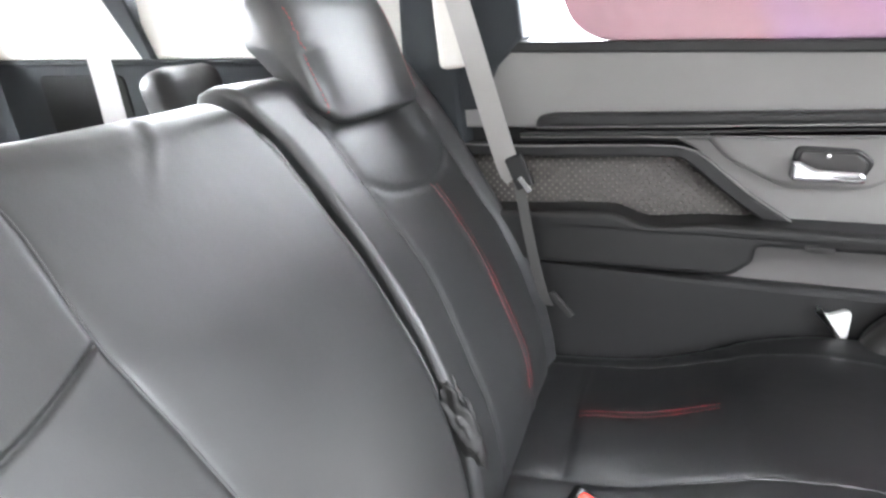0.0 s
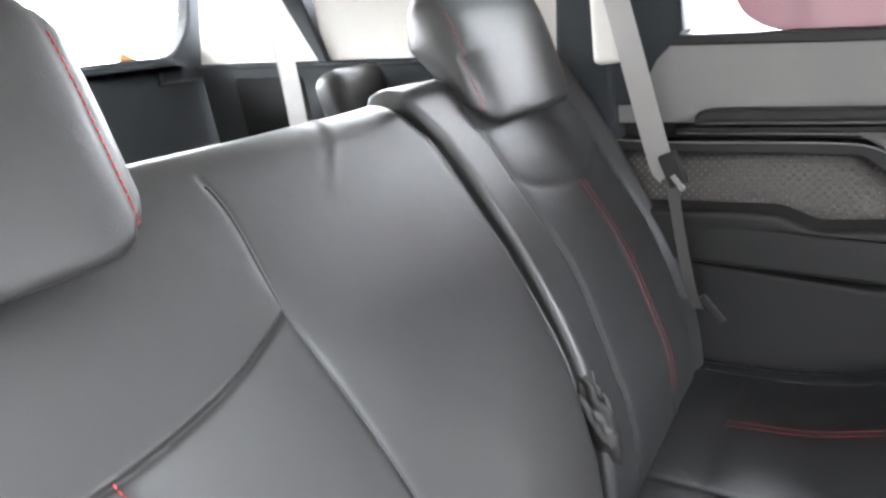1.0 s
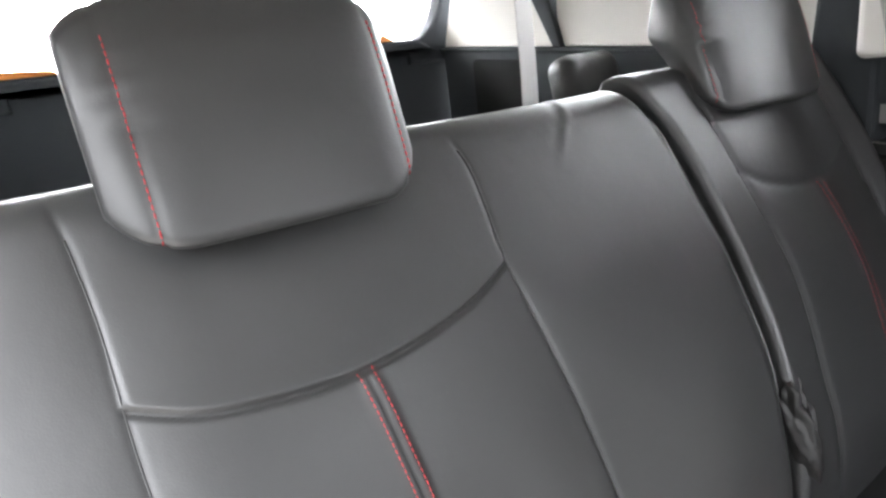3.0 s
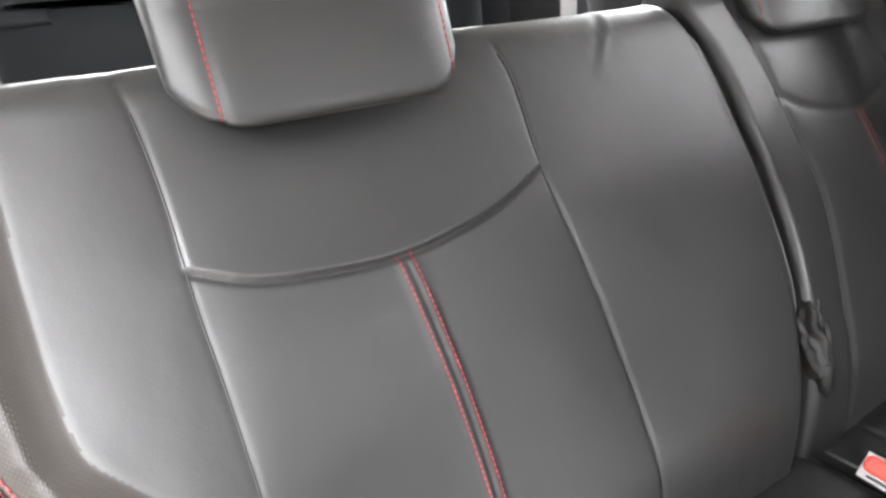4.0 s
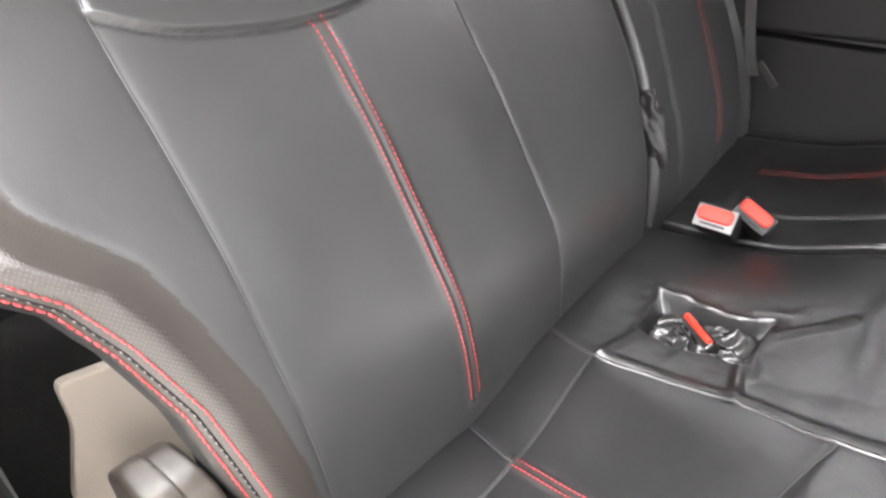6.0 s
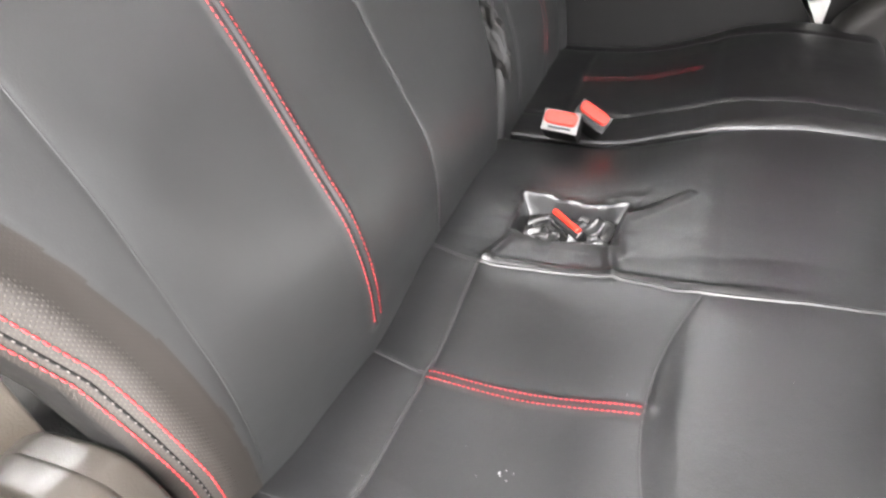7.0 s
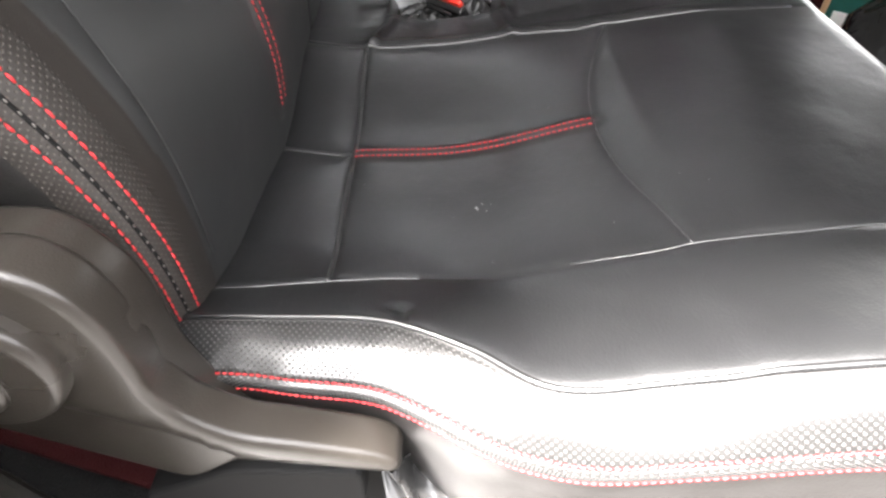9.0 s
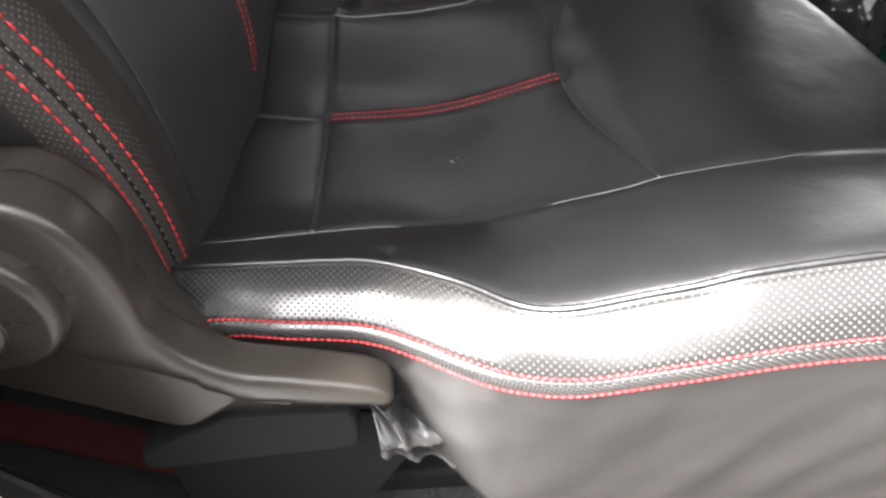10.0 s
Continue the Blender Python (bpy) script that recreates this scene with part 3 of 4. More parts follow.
def wide_cushion_height(x, y):
    z = cushion_z(x, y)
    edge = np.interp(y, EDGE_Y, EDGE_X)
    z = z + 0.030 * np.clip(1 - (x - edge) / 0.10, 0, 1) ** 1.5
    z = z - np.interp(y, [-0.26, -0.14], [0.0075, 0.003]) * np.exp(-(x - edge) / 0.007)
    z = z - 0.010 * np.exp(-((x - 0.24) / 0.11) ** 2) * np.exp(-((y + 0.2) / 0.12) ** 2)
    d = seam_distance(x, y, [C_REAR, C_BITE, C_FAR, C_FRONT, C_NEAR])
    z = z + groove(d, 0.0010, 0.0032, 0.003, 0.03)
    far = np.interp(y, [p[1] for p in C_FAR[::-1]], [p[0] for p in C_FAR[::-1]])
    z = z + 0.0035 * np.exp(-((x - far - 0.007) / 0.006) ** 2) * ease(y, -0.50, -0.34) * (1 - ease(y, -0.09, -0.05))
    w = seam_distance(x, y, [C_WELT])
    z = z + 0.0025 * np.exp(-(w / 0.009) ** 4) - 0.002 * np.exp(-(w / 0.0015) ** 2)
    # the creased opening for the middle buckle
    x0, x1, y0, y1 = POCKET
    inside = np.minimum(np.minimum(x - x0, x1 - x), np.minimum(y - y0, y1 - y)) + 0.006 * slack(x, y, 28.0, 2.2)
    z = z - 0.030 * np.clip((inside + 0.001) / 0.012, 0, 1) + 0.0025 * np.exp(-(inside / 0.005) ** 2)
    z = z + 0.003 * slack(x, y, 55.0, 4.4) * np.exp(-(np.minimum(inside, 0) / 0.02) ** 2)
    for (ax, ay), (bx, by), amp in (((0.530, -0.250), (0.575, -0.310), 0.004), ((0.410, -0.245), (0.460, -0.232), 0.004), ((0.408, -0.092), (0.458, -0.110), 0.005)):
        z = z + amp * np.exp(-(seam_distance(x, y, [[(ax, ay), ((ax + bx) / 2, (ay + by) / 2), (bx, by)]]) / 0.006) ** 2)
    # the pinched tuck on the near edge
    z = z - 0.005 * np.exp(-((y + 0.147 + 0.12 * (x - 0.01)) / 0.0026) ** 2) * np.clip((x - edge) / 0.006, 0, 1) * np.clip(1 - (x - edge) / 0.026, 0, 1)
    z = z - 0.003 * np.exp(-(np.hypot((x - 0.024) / 0.8, y + 0.146) / 0.007) ** 2)
    return z + 0.0018 * slack(x, y, 8.0, 1.3) + 0.0003 * slack(x, y, 30.0, 6.1)


def cushion_stations(step):
    ys = list(np.arange(0.045, -0.545, -step))
    drop = [0.0] * len(ys)
    for a in np.radians(np.linspace(6, 88, 16)):
        ys.append(-0.545 - 0.042 * math.sin(a))
        drop.append(0.042 * (1 - math.cos(a)))
    return np.array(ys), np.array(drop)


def build_wide_cushion():
    step = 0.0024
    ys, drop = cushion_stations(step)
    right, count = 0.752, 320
    X = np.array([np.linspace(np.interp(y, EDGE_Y, EDGE_X), right - 0.035, count) for y in ys])
    Y = np.repeat(ys[:, None], count, 1)
    Z = wide_cushion_height(X, Y) - drop[:, None]
    rings, uvs, kinds = [], [], None
    for i, y in enumerate(ys):
        ring = [(X[i, j], y, Z[i, j]) for j in range(count)]
        zr = Z[i, -1]
        for a in np.radians(np.linspace(12, 90, 8)):
            ring.append((right - 0.035 + 0.035 * math.sin(a), y, zr - 0.035 * (1 - math.cos(a))))
        low = 0.24
        ring += [(right, y, zr - 0.06), (right - 0.01, y, low)]
        rx, rz = np.interp(y, RED_Y, RED_X), np.interp(y, RED_Y, RED_Z) - drop[i]
        ring += [(0.4, y, low), (rx + 0.03, y, 0.20)]
        n0 = len(ring)
        # skirt, from its hem up to the lower red row
        for t in np.linspace(0, 1, 14):
            wave = 0.007 * noise.noise(Vector((y * 22, t * 1.6, 0.4))) * (1 - t) + 0.005 * noise.noise(Vector((y * 30 + 3 * t, t * 1.5, 5.1))) * (1 - t) ** 0.5 * t
            hem = 0.165 + 0.12 * max(0, min(1, (y + 0.23) / 0.09))
            ring.append((rx + 0.004 + 0.012 * (1 - t) + wave, y, hem + (rz - 0.016 - hem) * t))
        n1 = len(ring)
        # band between the lower red row and the top edge
        ex, ez = X[i, 0], Z[i, 0]
        v = np.array([ex - rx, ez - rz])
        length = np.linalg.norm(v)
        out = np.array([-v[1], v[0]]) / length
        for t in np.linspace(0, 1, 22)[:-1]:
            bulge = 0.0025 * math.sin(math.pi * t) - 0.003 * math.exp(-((t - 0.06) / 0.03) ** 2) - 0.003 * math.exp(-((t - 1) / 0.05) ** 2)
            ring.append((rx + v[0] * t + out[0] * bulge, y, rz + v[1] * t + out[1] * bulge))
        ring = np.array(ring)
        rings.append(ring)
        arc = np.concatenate([[0], np.cumsum(np.linalg.norm(np.diff(ring, axis=0), axis=1))])
        arc = arc - arc[n1]
        uvs.append(np.stack([arc, np.full(len(ring), y)], 1))
        kinds = (count, n0, n1, len(ring))
    count, n0, n1, n = kinds
    verts, faces = loft(rings)
    uv = np.vstack(uvs + [uvs[0][:1], uvs[-1][:1]])
    row = np.zeros(n, dtype=np.int32)
    row[n0 - 1:n1 - 1] = 2
    row[n1 - 1:] = 1
    fm = np.zeros(len(faces), dtype=np.int32)
    for i in range(len(rings) - 1):
        fm[i * n:(i + 1) * n] = row
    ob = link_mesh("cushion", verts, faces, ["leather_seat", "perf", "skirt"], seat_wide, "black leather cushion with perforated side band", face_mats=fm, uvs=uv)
    near = curve_through(C_NEAR, 90)
    for line, r in ((C_REAR, 0.0024), (C_BITE, 0.0021), (C_FAR, 0.0026), (C_FRONT, 0.0008), (near[near[:, 1] > -0.158], 0.0009), (near[near[:, 1] < -0.255], 0.0008)):
        c = curve_through(line, 60)
        c = c[(c[:, 1] > -0.54)]
        z = wide_cushion_height(c[None, :, 0], c[None, :, 1])[0]
        piping([(x, y, h - 0.0001) for (x, y), h in zip(c, z)], ob, r, material="seam")
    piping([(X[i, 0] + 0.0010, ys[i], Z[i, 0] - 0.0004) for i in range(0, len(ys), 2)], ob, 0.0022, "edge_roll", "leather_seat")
    R = np.array(rings)
    for off in (-0.0045, 0.0045):
        c = curve_through(C_WELT, 70)
        pts = [(x + off, y, float(wide_cushion_height(np.array([[x + off]]), np.array([[y]]))[0, 0])) for x, y in c]
        stitch_row("stitching", pts, [(0, 0, 1)] * len(pts), ob, label="red double stitching", length=0.0038, r=0.0006)
    for t, thread in ((-0.05, "red"), (0.10, "red"), (0.05, "pale_thread")):
        k = n1 + int(round(t * 20)) if t >= 0 else n1 - 1
        keep = [i for i in range(len(ys)) if ys[i] < -0.034 and ys[i] > -0.55]
        pts = [tuple(R[i, k]) for i in keep]
        nor = [(-0.8, 0, 0.6)] * len(pts)
        if thread == "red":
            stitch_row("stitching", pts, nor, ob, thread, length=0.0036, gap=0.0007, r=0.00075, label="red edge stitching")
        else:
            stitch_row("stitching", pts, nor, ob, thread, length=0.002, gap=0.003, r=0.0005, label="grey tacking thread")
    return ob


cushion_wide = build_wide_cushion()


N_FAR = [(1.125, 0.0), (1.12, -0.12), (1.115, -0.24), (1.10, -0.40), (1.08, -0.55)]
N_NEAR = [(0.845, 0.0), (0.852, -0.25), (0.835, -0.46), (0.82, -0.56)]


def narrow_cushion_height(x, y):
    z = cushion_z(x, y) - 0.014
    d = seam_distance(x, y, [N_FAR, N_NEAR, [(0.85, -0.09), (0.99, -0.085), (1.12, -0.09)]])
    z = z + groove(d, 0.002, 0.004, 0.003, 0.03)
    return z + 0.003 * slack(x, y, 8.0, 9.3)


def build_narrow_cushion():
    ys, drop = cushion_stations(0.0055)
    left, right, count = 0.764, 1.165, 80
    rings = []
    for y, dr in zip(ys, drop):
        X = np.linspace(left + 0.03, right - 0.03, count)
        Z = narrow_cushion_height(X[None], np.full((1, count), y))[0] - dr
        soft = float(np.interp(y, [-0.40, -0.30], [0.026, 0.006]))
        X[0] = left + soft
        ring = [(x, y, z) for x, z in zip(X, Z)]
        ring += [(right - 0.03 + 0.03 * math.sin(a), y, Z[-1] - 0.03 * (1 - math.cos(a))) for a in np.radians(np.linspace(12, 90, 6))]
        ring += [(right, y, 0.24), (left, y, 0.24)]
        ring += [(left + soft - soft * math.sin(a), y, Z[0] - soft * (1 - math.cos(a))) for a in np.radians(np.linspace(90, 12, 6))]
        rings.append(np.array(ring))
    verts, faces = loft(rings)
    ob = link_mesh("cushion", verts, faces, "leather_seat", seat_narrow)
    for line, low in ((N_FAR, -0.02), (N_NEAR, -0.24)):
        c = curve_through(line, 60)
        c = c[(c[:, 1] > -0.52) & (c[:, 1] < low)]
        piping([(x, y, z) for (x, y), z in zip(c, narrow_cushion_height(c[None, :, 0], c[None, :, 1])[0])], ob, 0.0013, material="seam")
    for off in (-0.005, 0.005):
        pts = [(0.992 + off, y, float(narrow_cushion_height(np.array([[0.992 + off]]), np.array([[y]]))[0, 0]) + 0.0006) for y in np.linspace(-0.09, -0.30, 50)]
        stitch_row("stitching", pts, [(0, 0, 1)] * len(pts), ob, label="red double stitching", r=0.0003)
    return ob


cushion_narrow = build_narrow_cushion()


def seat_base(ob, x0, x1):
    part("frame", bevel_box((x1 - x0, 0.44, 0.05), ((x0 + x1) / 2, -0.27, 0.212), 0.01), "black_plastic", ob)
    for x in (x0 + 0.05, x1 - 0.05):
        part("rail", bevel_box((0.05, 0.50, 0.04), (x, -0.25, 0.042), 0.006), "under", ob)
        for y in (-0.42, -0.08):
            part("leg", bevel_box((0.035, 0.05, 0.14), (x, y, 0.125), 0.006), "black_plastic", ob)


seat_base(seat_wide, 0.0, 0.73)
seat_base(seat_narrow, 0.79, 1.14)


# ---- headrests ----
def build_headrest(at, label, drop=0.0, thread=0.0009, gusset=0.118):
    """A wedge-shaped headrest: its underside rises to the rear, where two posts go down into the backrest."""
    sect = rounded([(-0.053, -0.012), (-0.018, 0.100), (0.012, 0.163), (0.066, 0.160), (0.080, 0.094), (0.056, 0.072), (-0.012, -0.002)], 0.045, 8)
    sect = np.array(sect)
    sect[:, 1] -= drop * np.clip(1 - sect[:, 1] / 0.15, 0, 1.1)
    mid = np.array([0.015, 0.085])
    xs = list(np.linspace(-1, 1, 61))
    rings, uvs = [], []
    for u in xs:
        half = gusset if u < 0 else 0.118
        x = half * u
        t = max(0, (abs(x) - 0.070) / (half - 0.070))
        s = math.sqrt(max(0.0, 1 - (0.86 * t) ** 2.6))
        ring = []
        for y, z in sect:
            v = (np.array([y, z]) - mid) * (0.30 + 0.70 * s)
            pinch = 0
            if abs(abs(x) - 0.106) < 0.008:
                pinch = -0.0025 * math.exp(-((abs(x) - 0.106) / 0.0025) ** 2)
            front = max(0, (0.0 - y) / 0.05) * (1 if z < 0.13 else 0.4)
            fold = 0.020 * math.sin(z * 250 + 1.5 * math.sin(z * 70) - 18 * x) * math.exp(-((x + 0.100) / 0.018) ** 2) * front * math.exp(-((z - 0.085) / 0.035) ** 2)
            v = v * (1 + (pinch + fold) / 0.07)
            crown = 0.006 * (1 - (x / half) ** 2)
            ring.append((x, mid[0] + v[0] - (crown if y < 0 else 0), mid[1] + v[1] + 0.004 * (1 - (x / half) ** 2) * (z > 0.1)))
        rings.append(np.array(ring))
    verts, faces = loft(rings)
    ob = empty("headrest", label, "headrest")
    ob.matrix_world = at
    link_mesh("cover", verts, faces, "leather", ob)
    for side in (-1, 1):
        k = int(np.argmin([abs(r[0, 0] - side * 0.106) for r in rings]))
        r = rings[k]
        front = sorted((j for j in range(len(r)) if sect[j, 0] < 0.004 and -0.011 - drop < sect[j, 1] < 0.150 and sect[j, 1] > -0.042 - drop + 3.2 * (sect[j, 0] + 0.053)), key=lambda j: sect[j, 1])
        pts = [tuple(r[j] + np.array([side * 0.0006, -0.0003, 0])) for j in front]
        pts = [tuple(p) for p in curve_through(pts, 80)]
        stitch_row("stitching", pts, [(side * 0.6, -0.8, 0)] * len(pts), ob, label="red headrest stitching", length=0.005, r=thread)
        part("post", tube([(side * 0.052, 0.050, 0.10), (side * 0.052, 0.050, 0.03), (side * 0.052, 0.046, -0.06)], 0.0062, 12), "chrome", ob, "chrome headrest post", smooth=True)
        part("collar", tube([(side * 0.052, 0.0475, -0.013), (side * 0.052, 0.047, 0.001)], 0.014, 14), "black_plastic", ob, "black plastic post collar", smooth=True)
    return ob


build_headrest(pose(0.222, 0.192, 0.946), "black leather headrest with red stitching on the wide backrest", 0.014, 0.0006, 0.136)
build_headrest(pose(0.948, 0.215, 0.933, 0, 0, -4) @ Matrix.Scale(1.08, 4), "black leather headrest on the narrow backrest", 0.004, 0.0004)


# ---- buckles ----
def axes(at, out, across):
    """A pose whose z points out and whose x lies along across."""
    z = Vector(out).normalized()
    x = Vector(across)
    x = (x - z * x.dot(z)).normalized()
    return Matrix.Translation(at) @ Matrix((x, z.cross(x), z)).transposed().to_4x4()


def buckle(at, label, depth=1.0, rim="clear_rim"):
    ob = empty("seat_belt_buckle", label, "seat belt buckle", "rear seat belt buckles")
    ob.matrix_world = at
    part("housing", bevel_box((0.058, 0.036 * depth, 0.060), (0, 0, -0.030), 0.006, 3), "under", ob, smooth=False)
    part("rim", bevel_box((0.056, 0.034 * depth, 0.004), (0, 0, 0.001), 0.0018, 2), rim, ob, "glossy plastic rim")
    part("button", slab([(x, y + 0.004) for x, y in rounded([(-0.025, -0.0105 * depth), (0.025, -0.0105 * depth), (0.025, 0.0105 * depth), (-0.025, 0.0105 * depth)], 0.009, 5)], "z", -0.003, 0.009, 0.003, 3), "red_plastic", ob, "red release button")
    part("slot", bevel_box((0.036, 0.003, 0.004), (0, -0.011, 0.003), 0.001, 1), "black_plastic", ob)
    return ob


buckle(axes((0.705, -0.112, 0.447), (-0.8, -0.05, 0.6), (-0.08, -1, 0)), "black seat belt buckle with red button lying on the cushion")
buckle(axes((0.750, -0.152, 0.442), (-0.74, -0.25, 0.62), (-0.35, -0.9, -0.22)), "black seat belt buckle with tilted red button lying on the cushion", 0.9, "dark_rim")
buckle(axes((0.500, -0.172, 0.402), (-0.55, 0.35, 0.75), (-0.65, -0.8, -0.05)), "black seat belt buckle with red button sunk in the cushion opening", 0.36, "dark_rim")


# crumpled edge of the narrow backrest's cover, low beside the split
fold = bmesh.new()
bmesh.ops.create_icosphere(fold, subdivisions=5, radius=1)
for v in fold.verts:
    k = 1 + 0.25 * noise.noise(v.co * 1.5) + 0.24 * noise.noise(Vector((v.co.x * 2.4, v.co.y * 2.4, v.co.z * 6)))
    v.co = Vector((0.753 + v.co.x * 0.017 * k + 0.012 * v.co.z, 0.018 + v.co.y * 0.020 * k + 0.032 * v.co.z, 0.560 + v.co.z * 0.066 * k))
part("cover_fold", fold, "leather_soft", backrest_narrow, "crumpled leather cover edge", smooth=True)

# crumpled vinyl lining of the opening for the middle buckle
rows, cols = 46, 70
lin_v, lin_f = [], []
for i in range(rows):
    for j in range(cols):
        u, v = i / (rows - 1), j / (cols - 1)
        x, y = POCKET[0] + 0.006 + (POCKET[1] - POCKET[0] - 0.012) * u, POCKET[2] + 0.006 + (POCKET[3] - POCKET[2] - 0.012) * v
        q = Vector((x * 46 + 6 * u * v, y * 34, 2.7))
        crease = 1 - abs(noise.noise(q)) * 2.2 - 0.5 * abs(noise.noise(q * 2.1 + Vector((3, 1, 0))))
        rim = min(u, 1 - u, v, 1 - v)
        lin_v.append((x, y, float(cushion_z(np.array(x), np.array(y))) - 0.024 + 0.018 * crease * min(1, 0.25 + 2.2 * (1 - v)) * min(1, rim * 8)))
for i in range(rows - 1):
    for j in range(cols - 1):
        a = i * cols + j
        lin_f.append((a, a + cols, a + cols + 1, a + 1))
link_mesh("buckle_lining", lin_v, lin_f, "gloss_black", cushion_wide, "crumpled glossy black vinyl lining")

# a crumb and specks of lint on the cushion
lint_v, lint_f = [], []
rnd = random.Random(5)
spots = [(0.147, -0.199, 0.0016), (0.1445, -0.2005, 0.0010), (0.151, -0.204, 0.0007), (0.141, -0.207, 0.0006), (0.149, -0.211, 0.0005)] + [(rnd.uniform(0.08, 0.62), rnd.uniform(-0.48, -0.08), rnd.uniform(0.0002, 0.0005)) for _ in range(34)]
for x, y, r in spots:
    z = float(wide_cushion_height(np.array([[x]]), np.array([[y]]))[0, 0])
    base = len(lint_v)
    for k in range(5):
        q = 2 * math.pi * k / 5 + rnd.random()
        lint_v.append((x + r * math.cos(q) * rnd.uniform(0.5, 1.3), y + r * math.sin(q) * rnd.uniform(0.5, 1.3), z + 0.0002))
    lint_v.append((x, y, z + r * 0.7 + 0.0004))
    lint_f += [(base + k, base + (k + 1) % 5, base + 5) for k in range(5)]
link_mesh("lint", lint_v, lint_f, "lint", None, "grey crumb and lint specks on the cushion", kind="stuff", category="lint", smooth=False)


# ---- recliner cover on the outer side of the wide seat ----
def arc(cx, cz, r, a0, a1, n):
    return [(cx + r * math.cos(radians(a)), cz + r * math.sin(radians(a))) for a in np.linspace(a0, a1, n)]


part("hinge_shield", slab(rounded([(0.15, 0.40), (0.134, 0.466), (0.094, 0.4945), (0.035, 0.5075), (0.008, 0.507), (-0.006, 0.495), (-0.017, 0.478), (-0.0225, 0.458), (-0.0235, 0.420),
                                   (-0.030, 0.390), (-0.040, 0.366), (-0.055, 0.335), (-0.01, 0.30), (0.08, 0.36)], 0.014, 4), "x", -0.046, -0.008, 0.006, 4), "plastic", seat_wide, "dark plastic hinge shield", smooth=True)
outline = rounded([(0.15, 0.40), (0.135, 0.468), (0.095, 0.496), (0.035, 0.509), (0.006, 0.509), (-0.010, 0.496), (-0.020, 0.472), (-0.024, 0.440), (-0.0235, 0.418), (-0.034, 0.396), (-0.056, 0.377),
                   (-0.097, 0.368), (-0.134, 0.358), (-0.149, 0.345), (-0.148, 0.328), (-0.130, 0.311), (-0.08, 0.292), (-0.02, 0.288), (0.03, 0.325), (0.08, 0.365)], 0.012, 4)
shell = slab(outline, "x", -0.058, -0.028, 0.0065, 5)
for k in range(18):
    bmesh.ops.bisect_plane(shell, geom=shell.verts[:] + shell.edges[:] + shell.faces[:], plane_co=(0, 0, 0.300 + 0.008 * k), plane_no=(0, 0, 1))
for k in range(16):
    bmesh.ops.bisect_plane(shell, geom=shell.verts[:] + shell.edges[:] + shell.faces[:], plane_co=(0, -0.136 + 0.016 * k, 0), plane_no=(0, 1, 0))
# the outer face is undercut below its rim
for v in shell.verts:
    low = float(np.interp(v.co.y, [-0.13, -0.05, -0.02, 0.05], [0.345, 0.360, 0.390, 0.425])) - v.co.z
    if low > 0 and v.co.x < -0.034:
        v.co.x += min(0.9 * low * low / (low + 0.012), -0.031 - v.co.x)
recliner = part("recliner_cover", shell, "plastic", seat_wide, "dark grey-brown plastic recliner cover with lever", smooth=True)
knob = part("knob", slab(arc(0.046, 0.453, 0.043, 0, 352, 48), "x", -0.070, -0.048, 0.006, 4), "plastic", recliner, "round plastic hinge cap", smooth=True)
part("cap", slab(arc(0.052, 0.447, 0.024, 0, 350, 36), "x", -0.075, -0.066, 0.006, 4), "plastic", knob, smooth=True)
part("slot", tube(curve_through([(-0.0440, -0.064, 0.332), (-0.0425, -0.070, 0.326), (-0.0420, -0.081, 0.323)], 12), 0.0011, 8), "gloss_panel", recliner, "small screw slot", smooth=True)
part("bracket", slab(rounded([(-0.15, 0.25), (0.045, 0.26), (0.050, 0.03), (0.02, 0.022), (-0.10, 0.06), (-0.16, 0.19)], 0.02, 3), "x", -0.012, 0.0, 0.002, 1), "under", seat_wide)
part("strut", slab(rounded([(-0.12, 0.30), (-0.03, 0.30), (0.04, 0.26), (0.04, 0.235), (-0.12, 0.255)], 0.01, 3), "x", -0.040, -0.012, 0.003, 2), "under", seat_wide)

film = bmesh.new()
bmesh.ops.create_grid(film, x_segments=40, y_segments=40, size=0.5)
for v in film.verts:
    a, b = v.co.x, v.co.y
    k = abs(noise.noise(Vector((a * 1.7, b * 1.7, 1.7)))) * 0.042 + abs(noise.noise(Vector((a * 3.6, b * 3.6, 4.1)))) * 0.010
    v.co = Vector((-0.046 + k, -0.172 + a * 0.072 + k * 0.3, 0.262 + b * 0.066 + a * 0.030))
flap = part("vinyl_flap", film, "gloss_black", None, "crumpled black vinyl flap hanging below the cushion side", smooth=True, category="vinyl flap")
sol = flap.modifiers.new("thickness", "SOLIDIFY")
sol.thickness = 0.0012

# ---- far door ----
DX = 1.19          # inner face of the far door's upper panel


def belt_z(y):
    return 0.988 + 0.10 * (y - 0.03)


DOOR_GAP = part("pillar_trim", slab([(0.10, 0.05), (0.24, 0.05), (0.24, 1.0), (0.10, 1.0)], "x", DX + 0.045, DX + 0.07, 0), "dark_panel", None, "dark door pillar trim behind the far door", kind="structure", category="pillar")
door = empty("door_1", "closed far rear door with grey upper panel and dark armrest", "car door", kind="structure")


def strip(y0, y1, low, high, x0, x1, material, name, label="", r=0.004, n=2, smooth=False):
    """A panel of the door between two heights that may slope."""
    ys = np.linspace(y0, y1, n)
    pts = [(y, low(y)) for y in ys] + [(y, high(y)) for y in ys[::-1]]
    return part(name, slab(pts, "x", x0, x1, r, 2), material, door, label, smooth)


